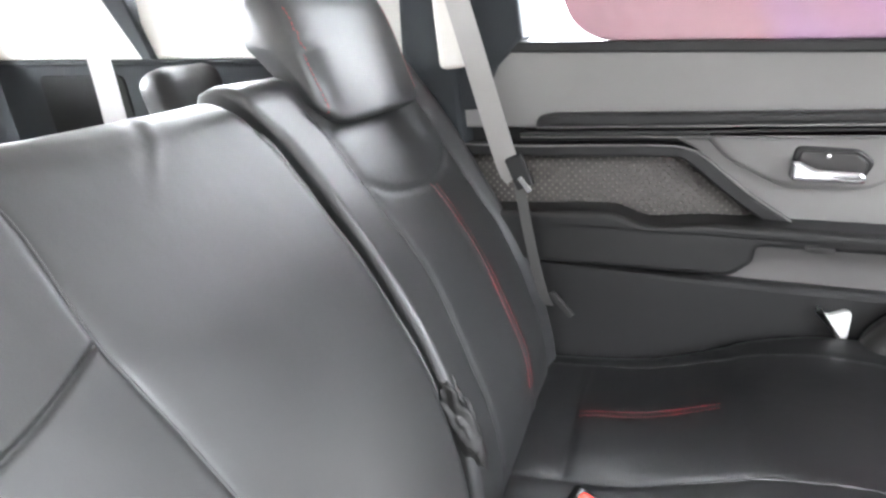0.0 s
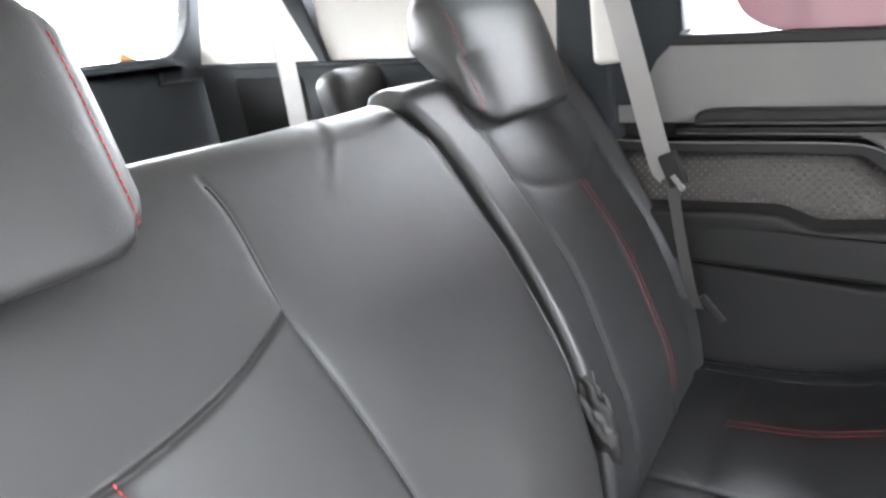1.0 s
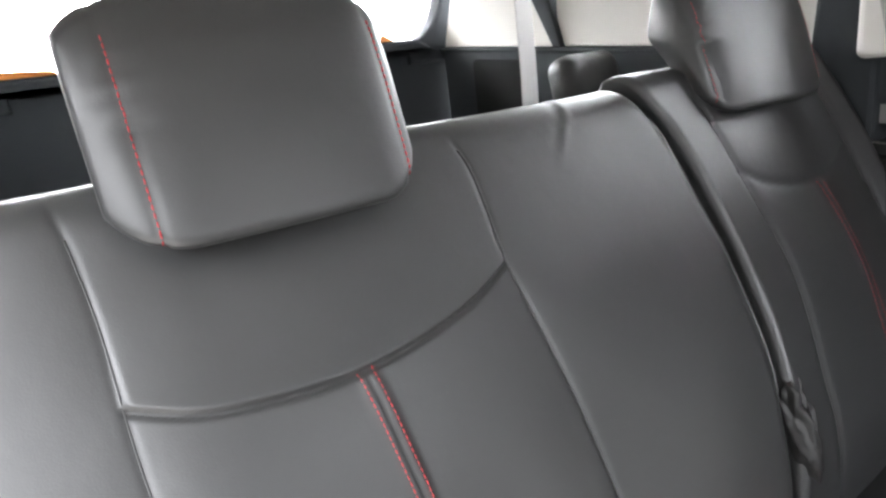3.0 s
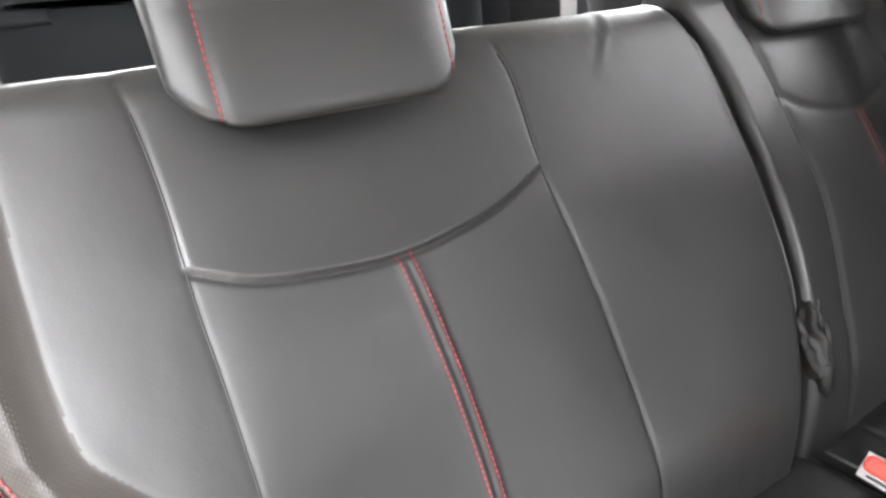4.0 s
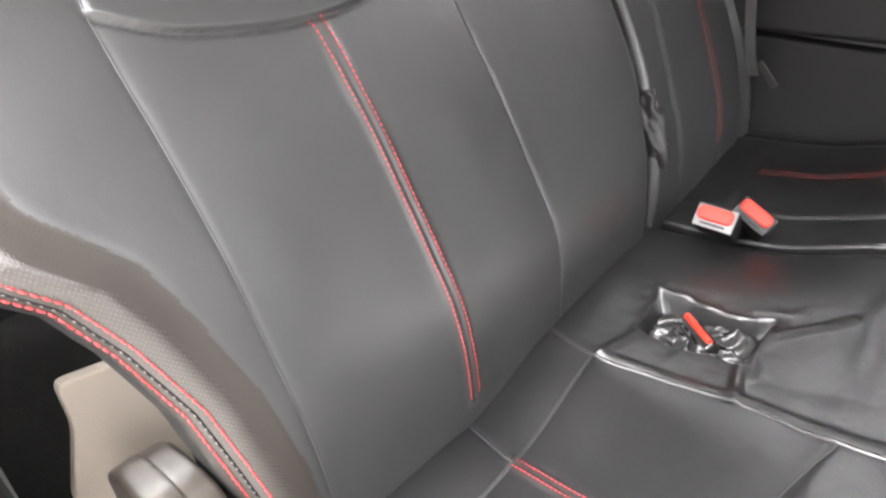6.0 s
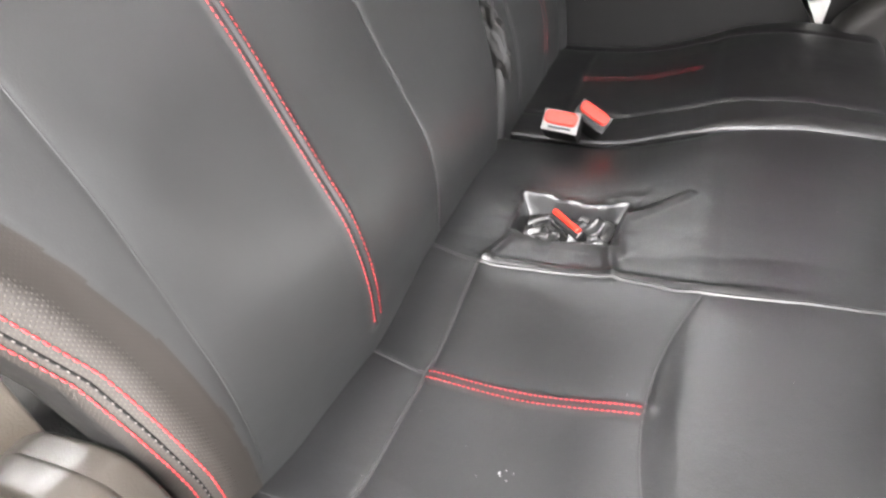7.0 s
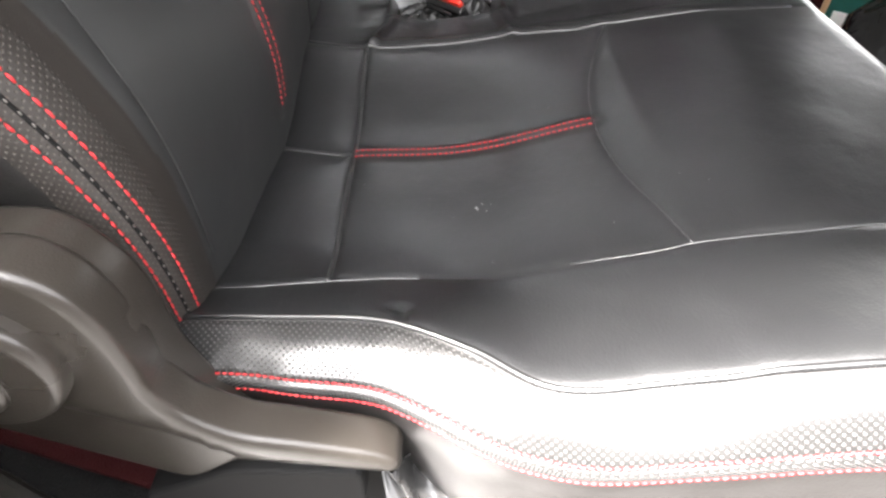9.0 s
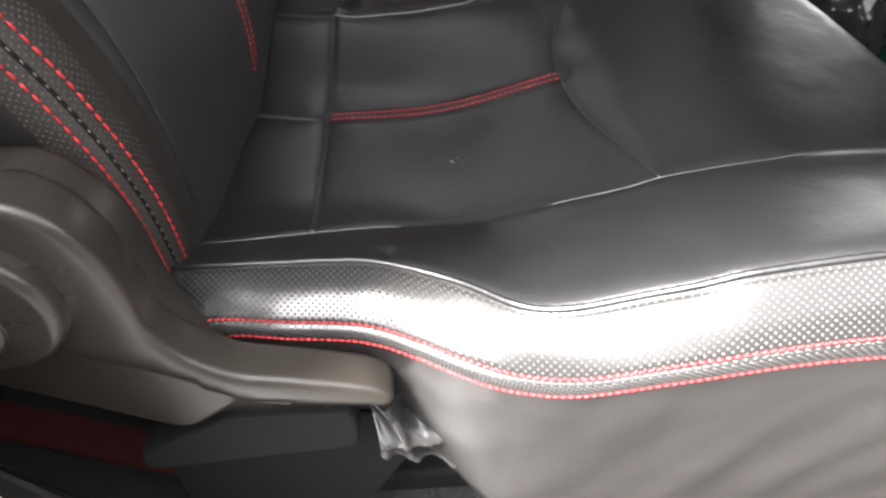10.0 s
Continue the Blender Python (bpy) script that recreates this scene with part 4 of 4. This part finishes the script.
part("backing", slab([(-0.80, 0.12), (0.20, 0.12), (0.20, 0.97), (-0.80, 0.87)], "x", DX + 0.032, DX + 0.06, 0.003, 1), "dark_panel", door)
strip(-0.80, 0.22, lambda y: 0.846 + 0.055 * y, lambda y: belt_z(y) - 0.006, DX, DX + 0.05, "grey_panel", "upper_panel", "grey grained upper door panel")
strip(-0.80, 0.05, lambda y: belt_z(y) - 0.014, lambda y: belt_z(y) + 0.004, DX - 0.006, DX + 0.06, "dark_panel", "waist_seal")
# the two-step trim bar under the upper panel
part("trim_bar", slab(rounded([(-0.80, 0.812), (0.000, 0.848), (-0.006, 0.866), (-0.03, 0.870), (-0.80, 0.826)], 0.008, 3), "x", DX - 0.018, DX + 0.03, 0.006, 3), "dark_panel", door, "dark door trim bar")
part("trim_bar", slab(rounded([(-0.80, 0.794), (0.03, 0.834), (0.03, 0.842), (-0.80, 0.806)], 0.003, 2), "x", DX - 0.010, DX + 0.03, 0.003, 2), "black_plastic", door)
# Highlights along the bars' lower edges, drawn as thin pale tubes.
for y0, z0, y1, z1 in ((-0.004, 0.8478, -0.79, 0.8118), (0.026, 0.8335, -0.79, 0.7935)):
    part("trim_highlight", tube([(DX - 0.0165, y0, z0), (DX - 0.0165, (y0 + y1) / 2, (z0 + z1) / 2), (DX - 0.0165, y1, z1)], 0.0016, 8), "lip", door, "thin pale line for the highlight along the trim bar", smooth=True)
# the panel round the handle
part("handle_surround", slab(rounded([(-0.80, 0.655), (-0.395, 0.672), (-0.30, 0.745), (-0.25, 0.800), (-0.22, 0.818), (-0.80, 0.796)], 0.015, 4), "x", DX + 0.004, DX + 0.03, 0.006, 3), "grey_panel", door, "grey moulded handle surround", smooth=False)
EDGE_LINE = [(0.16, 0.828), (0.028, 0.8175), (-0.12, 0.8115), (-0.215, 0.8065), (-0.248, 0.799), (-0.272, 0.784), (-0.331, 0.729), (-0.397, 0.678)]
edge = [tuple(p) for p in curve_through(EDGE_LINE, 60)]
inner = [(y + 0.020 * ease(-y, 0.20, 0.27), z - 0.020 + 0.006 * float(ease(-y, 0.20, 0.27))) for y, z in edge[::-1] if z > 0.690]
# The frame's dark colour also carries the shade below the lip.
part("insert_frame", slab(edge + inner, "x", DX - 0.012, DX + 0.03, 0.005, 3), "dark_panel", door, "curved insert frame, dark for the shade below its lip")
# The lip's highlight is put into this tube's pale colour.
part("insert_lip", tube([(DX - 0.0125, y, z) for y, z in edge], 0.0016, 8), "lip", door, "thin lip round the insert, pale for its highlight", smooth=True)
def insert_panel():
    ys = np.linspace(0.16, -0.385, 60)
    verts, faces, uv = [], [], []
    for y in ys:
        hi = min(0.802, 0.802 - 0.87 * max(0, -0.215 - y))
        lo = min(0.655, hi - 0.002)
        for k in range(8):
            z = lo + (hi - lo) * k / 7
            verts.append((DX + 0.003 + 0.018 * (k / 7) ** 3, y, z))
            uv.append((y, z))
    for i in range(len(ys) - 1):
        for k in range(7):
            a = i * 8 + k
            faces.append((a, a + 1, a + 9, a + 8))
    ob = link_mesh("insert", verts, faces, "door_mesh", door, "grey-brown woven pattern insert", uvs=uv)
    s = ob.modifiers.new("thickness", "SOLIDIFY")
    s.thickness, s.offset = 0.02, 1
insert_panel()
part("armrest", slab(rounded([(0.16, 0.712), (-0.13, 0.708), (-0.185, 0.684), (-0.275, 0.688), (-0.80, 0.650), (-0.80, 0.624), (-0.345, 0.650), (-0.345, 0.625), (-0.31, 0.598), (0.16, 0.625)], 0.012, 3), "x", DX - 0.055, DX + 0.03, 0.010, 3), "black_plastic", door, "black door armrest")
part("window_switch", slab(rounded([(-0.45, 0.652), (-0.41, 0.656), (-0.41, 0.646), (-0.45, 0.642)], 0.003, 2), "x", DX - 0.058, DX - 0.05, 0.002, 2), "gloss_panel", door, "dark window switch")
part("pocket_panel", slab(rounded([(-0.80, 0.626), (-0.33, 0.652), (-0.30, 0.60), (0.18, 0.622), (0.18, 0.565), (-0.35, 0.565), (-0.80, 0.535)], 0.02, 3), "x", DX + 0.0, DX + 0.03, 0.006, 3), "mid_panel", door, "grey lower door panel")
part("lower_panel", slab(rounded([(-0.80, 0.545), (-0.35, 0.575), (0.22, 0.625), (0.22, 0.10), (-0.80, 0.10)], 0.02, 3), "x", DX - 0.02, DX + 0.05, 0.012, 3), "dark_panel", door, "dark lower door panel")
pocket = part("door_pocket", slab(rounded([(-0.85, 0.60), (-0.56, 0.575), (-0.485, 0.500), (-0.50, 0.40), (-0.53, 0.20), (-0.85, 0.18)], 0.05, 6), "x", DX - 0.085, DX - 0.015, 0.035, 7), "gloss_panel", door, "bulging dark door pocket", smooth=True)
# A bright highlight at the pocket's rear end, modelled as a white plate.
part("clip", slab(rounded([(-0.436, 0.545), (-0.452, 0.528), (-0.478, 0.540), (-0.486, 0.535), (-0.484, 0.490), (-0.476, 0.480)], 0.008, 4), "x", DX - 0.034, DX - 0.018, 0.005, 3), "white", pocket, "white plate standing in for a highlight at the pocket's end", smooth=True)
part("kick_panel", slab(rounded([(-1.4, 0.03), (-0.56, 0.03), (-0.58, 0.17), (-1.4, 0.17)], 0.02, 4), "x", DX - 0.028, DX - 0.019, 0.003, 2), "carpet", door, "red carpet kick panel")
# inner handle on its raised, bevelled surround
part("handle_bowl", slab(rounded([(-0.262, 0.826), (-0.306, 0.775), (-0.385, 0.731), (-0.489, 0.726), (-0.560, 0.758), (-0.66, 0.806)], 0.014, 4), "x", DX - 0.011, DX + 0.02, 0.010, 3), "grey_panel", door, "raised grey panel round the handle", smooth=True)
bezel = part("handle_bezel", slab(rounded([(-0.394, 0.799), (-0.476, 0.790), (-0.497, 0.770), (-0.480, 0.738), (-0.386, 0.748)], 0.010, 4), "x", DX - 0.015, DX + 0.01, 0.004, 2), "black_plastic", door, "black handle bezel", smooth=False)
part("bowl", slab(rounded([(-0.400, 0.793), (-0.472, 0.784), (-0.489, 0.768), (-0.476, 0.746), (-0.394, 0.755)], 0.010, 4), "x", DX - 0.0175, DX + 0.00, 0.002, 2), "gloss_panel", bezel)
part("lever", slab(rounded([(-0.388, 0.778), (-0.398, 0.780), (-0.422, 0.766), (-0.478, 0.760), (-0.486, 0.748), (-0.480, 0.741), (-0.388, 0.750)], 0.006, 4), "x", DX - 0.033, DX - 0.014, 0.006, 3), "chrome", bezel, "chrome handle lever", smooth=True)
part("pin", slab(arc(-0.436, 0.783, 0.004, 0, 340, 16), "x", DX - 0.023, DX - 0.014, 0.002, 2), "chrome", bezel, "chrome pivot pin", smooth=True)
# window frame and glass
part("frame", slab([(0.17, 0.885), (0.10, 0.885), (0.060, 0.955), (0.012, belt_z(0.02) + 0.01), (0.04, 1.40), (0.17, 1.40)], "x", DX - 0.01, DX + 0.06, 0.006, 2), "blue_panel", door, "dark rear window frame")
part("frame", slab([(-0.72, 0.90), (-0.80, 0.90), (-0.80, 1.40), (-0.72, 1.40)], "x", DX - 0.01, DX + 0.06, 0.006, 2), "blue_panel", door)
part("frame", slab([(0.17, 1.36), (-0.80, 1.36), (-0.80, 1.42), (0.17, 1.42)], "x", DX - 0.01, DX + 0.06, 0.006, 2), "blue_panel", door)
pane = part("pane", slab([(0.03, 0.96), (-0.74, 0.90), (-0.74, 1.38), (0.03, 1.38)], "x", DX + 0.028, DX + 0.032, 0), "glass", door, "clear door window glass")
pane.visible_shadow = False

shade = part("window_sunshade", slab(rounded([(-0.105, belt_z(-0.105) + 0.004), (-0.70, belt_z(-0.70) + 0.004), (-0.70, 1.29), (-0.035, 1.29), (-0.045, 1.07), (-0.065, 1.01)], 0.03, 8), "x", DX + 0.012, DX + 0.016, 0.0015, 1), "shade", None,
             "glossy purple sunshade hung inside the far door window", category="sunshade")

# ---- body shell: floor, sides, roof, tailgate ----
part("floor", slab([(-0.20, -1.96), (1.30, -1.96), (1.30, 1.5), (-0.20, 1.5)], "z", -0.02, 0.02, 0), "dark_carpet", None, "dark carpeted car floor", kind="structure", category="floor")
# Out of view; the rear overhang is added to keep sun off the trim.
part("ceiling", slab([(-0.16, -1.55), (1.26, -1.55), (1.26, 1.75), (-0.16, 1.75)], "z", 1.42, 1.46, 0.01), "headliner", None, "pale cloth headliner", kind="structure", category="ceiling")
mat_line = rounded([(0.12, -1.45), (1.12, -1.45), (1.16, -0.62), (0.08, -0.62)], 0.06, 5)
part("floor_mat", slab(mat_line, "z", 0.0205, 0.034, 0.005, 2), "carpet", None, "red carpet floor mat in the rear footwell", category="floor mat")
part("carpet_strip", slab(rounded([(0.055, 0.10), (0.100, 0.10), (0.180, 0.40), (0.135, 0.40)], 0.01, 4), "z", 0.0205, 0.030, 0.004, 2), "carpet", None, "red carpet strip under the rear bench", category="carpet")
part("door_sill", slab(rounded([(-0.24, -0.80), (-0.10, -0.80), (-0.10, 0.02), (0.01, 0.15), (0.09, 0.33), (0.09, 0.42), (-0.24, 0.42)], 0.02, 3), "z", -0.02, 0.045, 0.012, 3), "plastic", None, "dark grey plastic door sill", kind="structure", category="door sill")
part("ground", slab([(-60, -60), (60, -60), (60, 60), (-60, 60)], "z", -0.75, -0.35, 0), "ground", None, "grey concrete ground round the car", kind="structure", category="ground")


def side_wall(x, sgn, name, label):
    """The body side behind the rear door: dark lower trim, pale quarter trim with a window, pillars."""
    ob = empty(name, label, "car body side", kind="structure")
    a, b = (x, x + 0.05 * sgn)
    def p(nm, pts, d0, d1, material, lab="", r=0.006):
        return part(nm, slab(pts, "x", x + d0 * sgn, x + d1 * sgn, r, 2), material, ob, lab)
    bz = lambda y: 0.958 + 0.092 * y
    p("lower_trim", [(0.18, 0.0), (1.38, 0.0), (1.38, bz(1.38) - 0.004), (0.18, bz(0.18) - 0.004)], 0, 0.06, "blue_panel" if sgn > 0 else "liner", "plain lower side trim")
    p("ledge", [(0.18, bz(0.18) - 0.004), (1.38, bz(1.38) - 0.004), (1.38, bz(1.38) + 0.006), (0.18, bz(0.18) + 0.006)], -0.010, 0.06, "blue_panel", "", 0.003)
    # Shade of a pocket in the trim, put in as a flat black plate.
    p("pocket_shade", rounded([(0.94, 0.60), (1.22, 0.60), (1.22, 1.040), (0.94, 1.018)], 0.02, 3), -0.004, 0.01, "rubber", "flat black plate for the shade of a pocket in the side trim", 0.003)
    # quarter trim with its window opening
    p("quarter_trim", [(0.20, bz(0.20) + 0.006), (0.865, bz(0.865) + 0.006), (0.86, 1.20), (0.20, 1.135)], 0.012, 0.06, "white_trim", "pale quarter trim")
    p("quarter_trim", [(0.20, 1.38), (1.0, 1.38), (1.0, 1.42), (0.20, 1.42)], 0.012, 0.06, "white_trim")
    # Out of view; the far opening is made wider to let more light in.
    p("quarter_trim", [(0.20, 1.13), (0.235, 1.137), (0.25, 1.38), (0.20, 1.38)] if sgn > 0 else [(0.20, 1.13), (0.40, 1.154), (0.44, 1.38), (0.20, 1.38)], 0.012, 0.06, "white_trim")
    p("window_seal", rounded([(0.30, 1.125), (0.86, 1.185), (0.86, 1.20), (0.30, 1.14)], 0.004, 2), 0.006, 0.05, "rubber", "black window rubber", 0.002)
    p("pillar_strip", [(0.838, bz(0.84) + 0.006), (0.868, bz(0.87) + 0.006), (0.955, 1.20), (1.02, 1.42), (0.95, 1.42), (0.885, 1.20)], -0.004, 0.05, "blue_panel", "dark diagonal pillar strip", 0.004)
    p("rear_pillar", [(0.868, bz(0.87) + 0.006), (1.38, bz(1.38) + 0.006), (1.24, 1.42), (1.02, 1.42), (0.955, 1.20)], 0.008, 0.06, "white_trim", "pale rear pillar trim")
    # The near pillar leans back, out of view, to let sky light through.
    p("door_pillar", [(0.13, 0.05), (0.23, 0.05), (0.24, 0.93), (0.20, 1.42), (0.13, 1.42)] if sgn > 0 else [(0.13, 0.05), (0.23, 0.05), (0.27, 0.93), (0.31, 1.42), (0.25, 1.42), (0.195, 1.15), (0.146, 0.90), (0.13, 0.72)], -0.015, 0.06, "blue_panel" if sgn > 0 else "rubber", "dark door pillar", 0.01)
    g = p("pane", [(0.22, 1.12), (0.92, 1.19), (0.99, 1.40), (0.22, 1.40)], 0.052, 0.056, "glass", "", 0)
    g.visible_shadow = False
    return ob


# Unseen; added to keep the low sky's light off the near side.
part("sky_block_wall", slab([(-40, -0.35), (40, -0.35), (40, 2.8), (-40, 2.8)], "x", -3.3, -3.0, 0), "wall", None, "unseen grey wall added beside the car to block the low sky", kind="structure", category="wall")
# Unseen walls, partitions and a low opening, placed to shape the cabin's light.
front_side = empty("wall_front", "unseen plain walls and opening that close the cabin's front and shape its light", "car body side", kind="structure")
part("side_panel", slab([(-1.90, 0.0), (-0.80, 0.0), (-0.80, 0.90), (-0.86, 1.42), (-1.90, 1.42)], "x", -0.185, -0.135, 0.005, 1), "dark_panel", front_side)
part("side_panel", slab([(-1.90, 0.0), (-0.80, 0.0), (-0.80, 1.42), (-1.90, 1.42), (-1.90, 0.66), (-1.12, 0.66), (-1.12, 0.05), (-1.90, 0.05)], "x", 1.20, 1.25, 0.005, 1), "dark_panel", front_side, "unseen dark body side with a low opening added to let light in")
part("bulkhead", slab([(-0.18, 0.0), (1.24, 0.0), (1.24, 0.98), (-0.18, 0.98)], "y", -1.95, -1.9, 0.005, 1), "dark_panel", front_side)
part("light_blocker", slab(rounded([(-0.13, 0.021), (0.42, 0.021), (0.42, 1.41), (-0.13, 1.41)], 0.06, 5), "y", -0.97, -0.85, 0.03, 3), "dark_panel", front_side, "unseen plain dark partition added to block light from the front", smooth=True)
part("light_blocker", slab(rounded([(0.74, 0.021), (1.19, 0.021), (1.19, 1.41), (0.74, 1.41)], 0.06, 5), "y", -1.54, -1.42, 0.03, 3), "dark_panel", front_side, "unseen plain dark partition added to block light from the front", smooth=True)

side_wall(1.185, 1, "wall_far", "far body side with dark trim, pale pillars and quarter window")
near = side_wall(-0.135, -1, "wall_near", "near body side with dark trim, pale pillars and quarter window")

part("panel", slab(rounded([(-0.052, 0.530), (0.02, 0.515), (0.03, 0.34), (-0.07, 0.34), (-0.084, 0.40), (-0.055, 0.477)], 0.012, 4), "y", 0.20, 0.215, 0.003, 2), "beige", near, "pale beige trim panel behind the seat")
ARCH = curve_through([(0.150, 1.05), (0.148, 0.90), (0.136, 0.78), (0.097, 0.655), (0.040, 0.595), (0.030, 0.50), (0.030, 0.10)], 40)
# The sky-facing edge is coloured darker than the face to offset its light.
part("arch_trim", slab([(y, z) for y, z in ARCH] + [(0.24, 0.10), (0.24, 1.05)], "x", -0.140, -0.1265, 0.002, 1), "rubber", near, "wheel arch edge, coloured dark to offset the sky's light")
part("arch_liner", slab([(y + 0.005, z) for y, z in ARCH] + [(0.235, 0.10), (0.235, 1.05)], "x", -0.1265, -0.1245, 0.0006, 1), "liner", near, "grey wheel arch liner")
# Outside light in a narrow slit, drawn as a thin white line.
part("slit_line", tube([(-0.128, y, z) for y, z in ARCH], 0.0005, 8), "white_trim", near, "thin white line for the bright slit along the wheel arch", smooth=True)
# Unseen rail, added to cut off sky reflected in the seat's side band.
part("roof_rail", slab(rounded([(-0.21, 1.27), (-0.15, 1.29), (-0.12, 1.36), (-0.12, 1.42), (-0.21, 1.46)], 0.015, 3), "y", -1.3, 1.38, 0.004, 1), "headliner", near, "unseen pale roof rail added over the door opening to block sky light")
tail = empty("tailgate", "closed tailgate with dark trim round a wide rear window", "tailgate", kind="structure")
part("lower_trim", slab([(-0.16, 0.0), (1.22, 0.0), (1.22, 1.07), (1.08, 1.115), (-0.02, 1.115), (-0.16, 1.07)], "y", 1.40, 1.46, 0.01), "blue_panel", tail, "dark tailgate trim")
part("ledge", slab(rounded([(-0.10, 1.085), (1.16, 1.085), (1.10, 1.125), (-0.04, 1.125)], 0.02, 4), "y", 1.375, 1.42, 0.012, 3), "blue_panel", tail)
for s, x in ((1, 1.22), (-1, -0.16)):
    pts = curve_through([(x - s * 0.16, 1.115), (x - s * 0.10, 1.135), (x - s * 0.045, 1.19), (x - s * 0.01, 1.28), (x + s * 0.01, 1.42)], 24)
    part("pillar", slab([tuple(q) for q in pts] + [(x + s * 0.08, 1.42), (x + s * 0.08, 1.05), (x - s * 0.16, 1.05)], "y", 1.38, 1.45, 0.008), "blue_panel", tail, "dark curved rear window frame")
g = part("pane", slab([(-0.12, 1.08), (1.20, 1.08), (1.20, 1.42), (-0.12, 1.42)], "y", 1.43, 1.434, 0), "glass", tail)
g.visible_shadow = False
for x0, x1, nm in ((-0.12, 0.12, "long"), (0.965, 1.02, "short")):
    part("window_wedge", slab(rounded([(x0, 1.122), (x1, 1.122), (x1 - 0.02, 1.136), (x0 + 0.01, 1.148)], 0.006, 3), "y", 1.385, 1.41, 0.004, 2), "orange", None,
         f"{nm} orange plastic wedge on the rear window ledge", category="plastic wedge", group="orange window wedges")

# third-row seat, low behind the bench
third = empty("third_row_seat", "dark third-row seat behind the rear bench", "car seat")
part("backrest", bevel_box((0.50, 0.11, 0.42), (0.90, 0.94, 0.67), 0.04, 4, Euler((radians(-16), 0, 0)).to_matrix()), "blue_panel", third, smooth=True)
part("cushion", bevel_box((0.50, 0.40, 0.12), (0.90, 0.72, 0.42), 0.03, 4), "leather_soft", third, smooth=True)
part("headrest", bevel_box((0.165, 0.09, 0.13), (1.088, 0.67, 0.955), 0.035, 5, Euler((radians(-12), 0, 0)).to_matrix()), "leather_soft", third, smooth=True)
part("base", bevel_box((0.46, 0.40, 0.32), (0.90, 0.72, 0.19), 0.02, 2), "black_plastic", third)


# ---- seat belts ----
def webbing(name, points, width, across, label, material="belt", thick=0.0016, parent=None):
    c = curve_through(points, 40)
    ac = Vector(across).normalized()
    verts, faces = [], []
    for i, p in enumerate(c):
        d = Vector(c[min(i + 1, len(c) - 1)]) - Vector(c[max(i - 1, 0)])
        s = (ac - d.normalized() * ac.dot(d.normalized())).normalized() * width / 2
        n = d.normalized().cross(s).normalized() * thick / 2
        for q in (-s - n, -s * 0.96 + n, s * 0.96 + n, s - n):
            verts.append(Vector(p) + q)
    for i in range(len(c) - 1):
        for k in range(4):
            a, b = i * 4 + k, i * 4 + (k + 1) % 4
            faces.append((a, b, b + 4, a + 4))
    if parent:
        return link_mesh(name, verts, faces, material, parent, label, smooth=False)
    ob = empty(name, label, "seat belt")
    link_mesh("webbing", verts, faces, material, ob, smooth=False)
    return ob


far_belt = webbing("seat_belt", [(1.13, 0.150, 1.25), (1.11, 0.095, 1.065), (1.085, 0.030, 0.82), (1.082, 0.014, 0.785)], 0.044, (0.25, 1, 0),
                   "grey outer seat belt beside the narrow backrest")
# Same grey webbing; the shade low beside the seat is put into its colour.
webbing("lap_webbing", [(1.08, 0.010, 0.79), (1.085, 0.000, 0.69), (1.10, -0.010, 0.59), (1.115, -0.020, 0.54)], 0.020, (0.25, 1, 0), "grey lap webbing with its shade put into a darker colour", "dark_belt", parent=far_belt)
part("tongue", bevel_box((0.012, 0.030, 0.055), (1.075, 0.004, 0.795), 0.003, 2, Euler((radians(-20), 0, 0)).to_matrix()), "black_plastic", far_belt)
part("tongue_blade", bevel_box((0.003, 0.010, 0.030), (1.070, -0.004, 0.775), 0.001, 1, Euler((radians(-35), 0, 0)).to_matrix()), "chrome", far_belt, "chrome belt tongue")
part("anchor", bevel_box((0.006, 0.012, 0.055), (1.105, -0.045, 0.548), 0.002, 2, Euler((radians(-38), 0, 0)).to_matrix()), "gloss_panel", far_belt, "dark belt anchor")
guide = part("belt_guide", bevel_box((0.03, 0.050, 0.26), (1.155, 0.128, 1.09), 0.012, 3), "white_trim", None, "pale plastic belt guide on the door pillar", category="belt guide")
third_belt = webbing("seat_belt", [(0.80, 0.56, 1.42), (0.80, 0.53, 1.20), (0.787, 0.51, 1.03), (0.768, 0.49, 0.90), (0.757, 0.47, 0.80)], 0.040, (1, 0.1, 0), "grey centre seat belt hanging behind the bench")

# ---- rear footwell ----
box = empty("carton", "green printed carton with tan edge standing on the red floor mat", "carton")
box.matrix_world = pose(1.01, -0.960, 0.034, 0, 0, -37)
part("body", bevel_box((0.22, 0.34, 0.30), (0.11, -0.172, 0.15), 0.003, 1), "green", box)
part("edge", bevel_box((0.222, 0.012, 0.302), (0.11, 0.004, 0.151), 0.002, 1), "card", box, "tan cardboard edge")
for k, w in enumerate((0.030, 0.016, 0.024, 0.020, 0.028)):
    part("print_bar", bevel_box((0.002, w, 0.032), (-0.0005, -0.030 - 0.034 * k, 0.150), 0.0005, 1), "white", box, "white printed bar")
lump = bmesh.new()
bmesh.ops.create_icosphere(lump, subdivisions=5, radius=1)
for v in lump.verts:
    k = 1 + 0.16 * noise.noise(v.co * 2.2) + 0.10 * abs(noise.noise(v.co * 5))
    v.co = Vector((0.86 + v.co.x * 0.10 * k, -1.03 + v.co.y * 0.10 * k, max(0.034, 0.155 + v.co.z * 0.135 * k)))
part("plastic_bag", lump, "gloss_black", None, "crumpled black plastic bag standing before the green carton", smooth=True, category="bag")
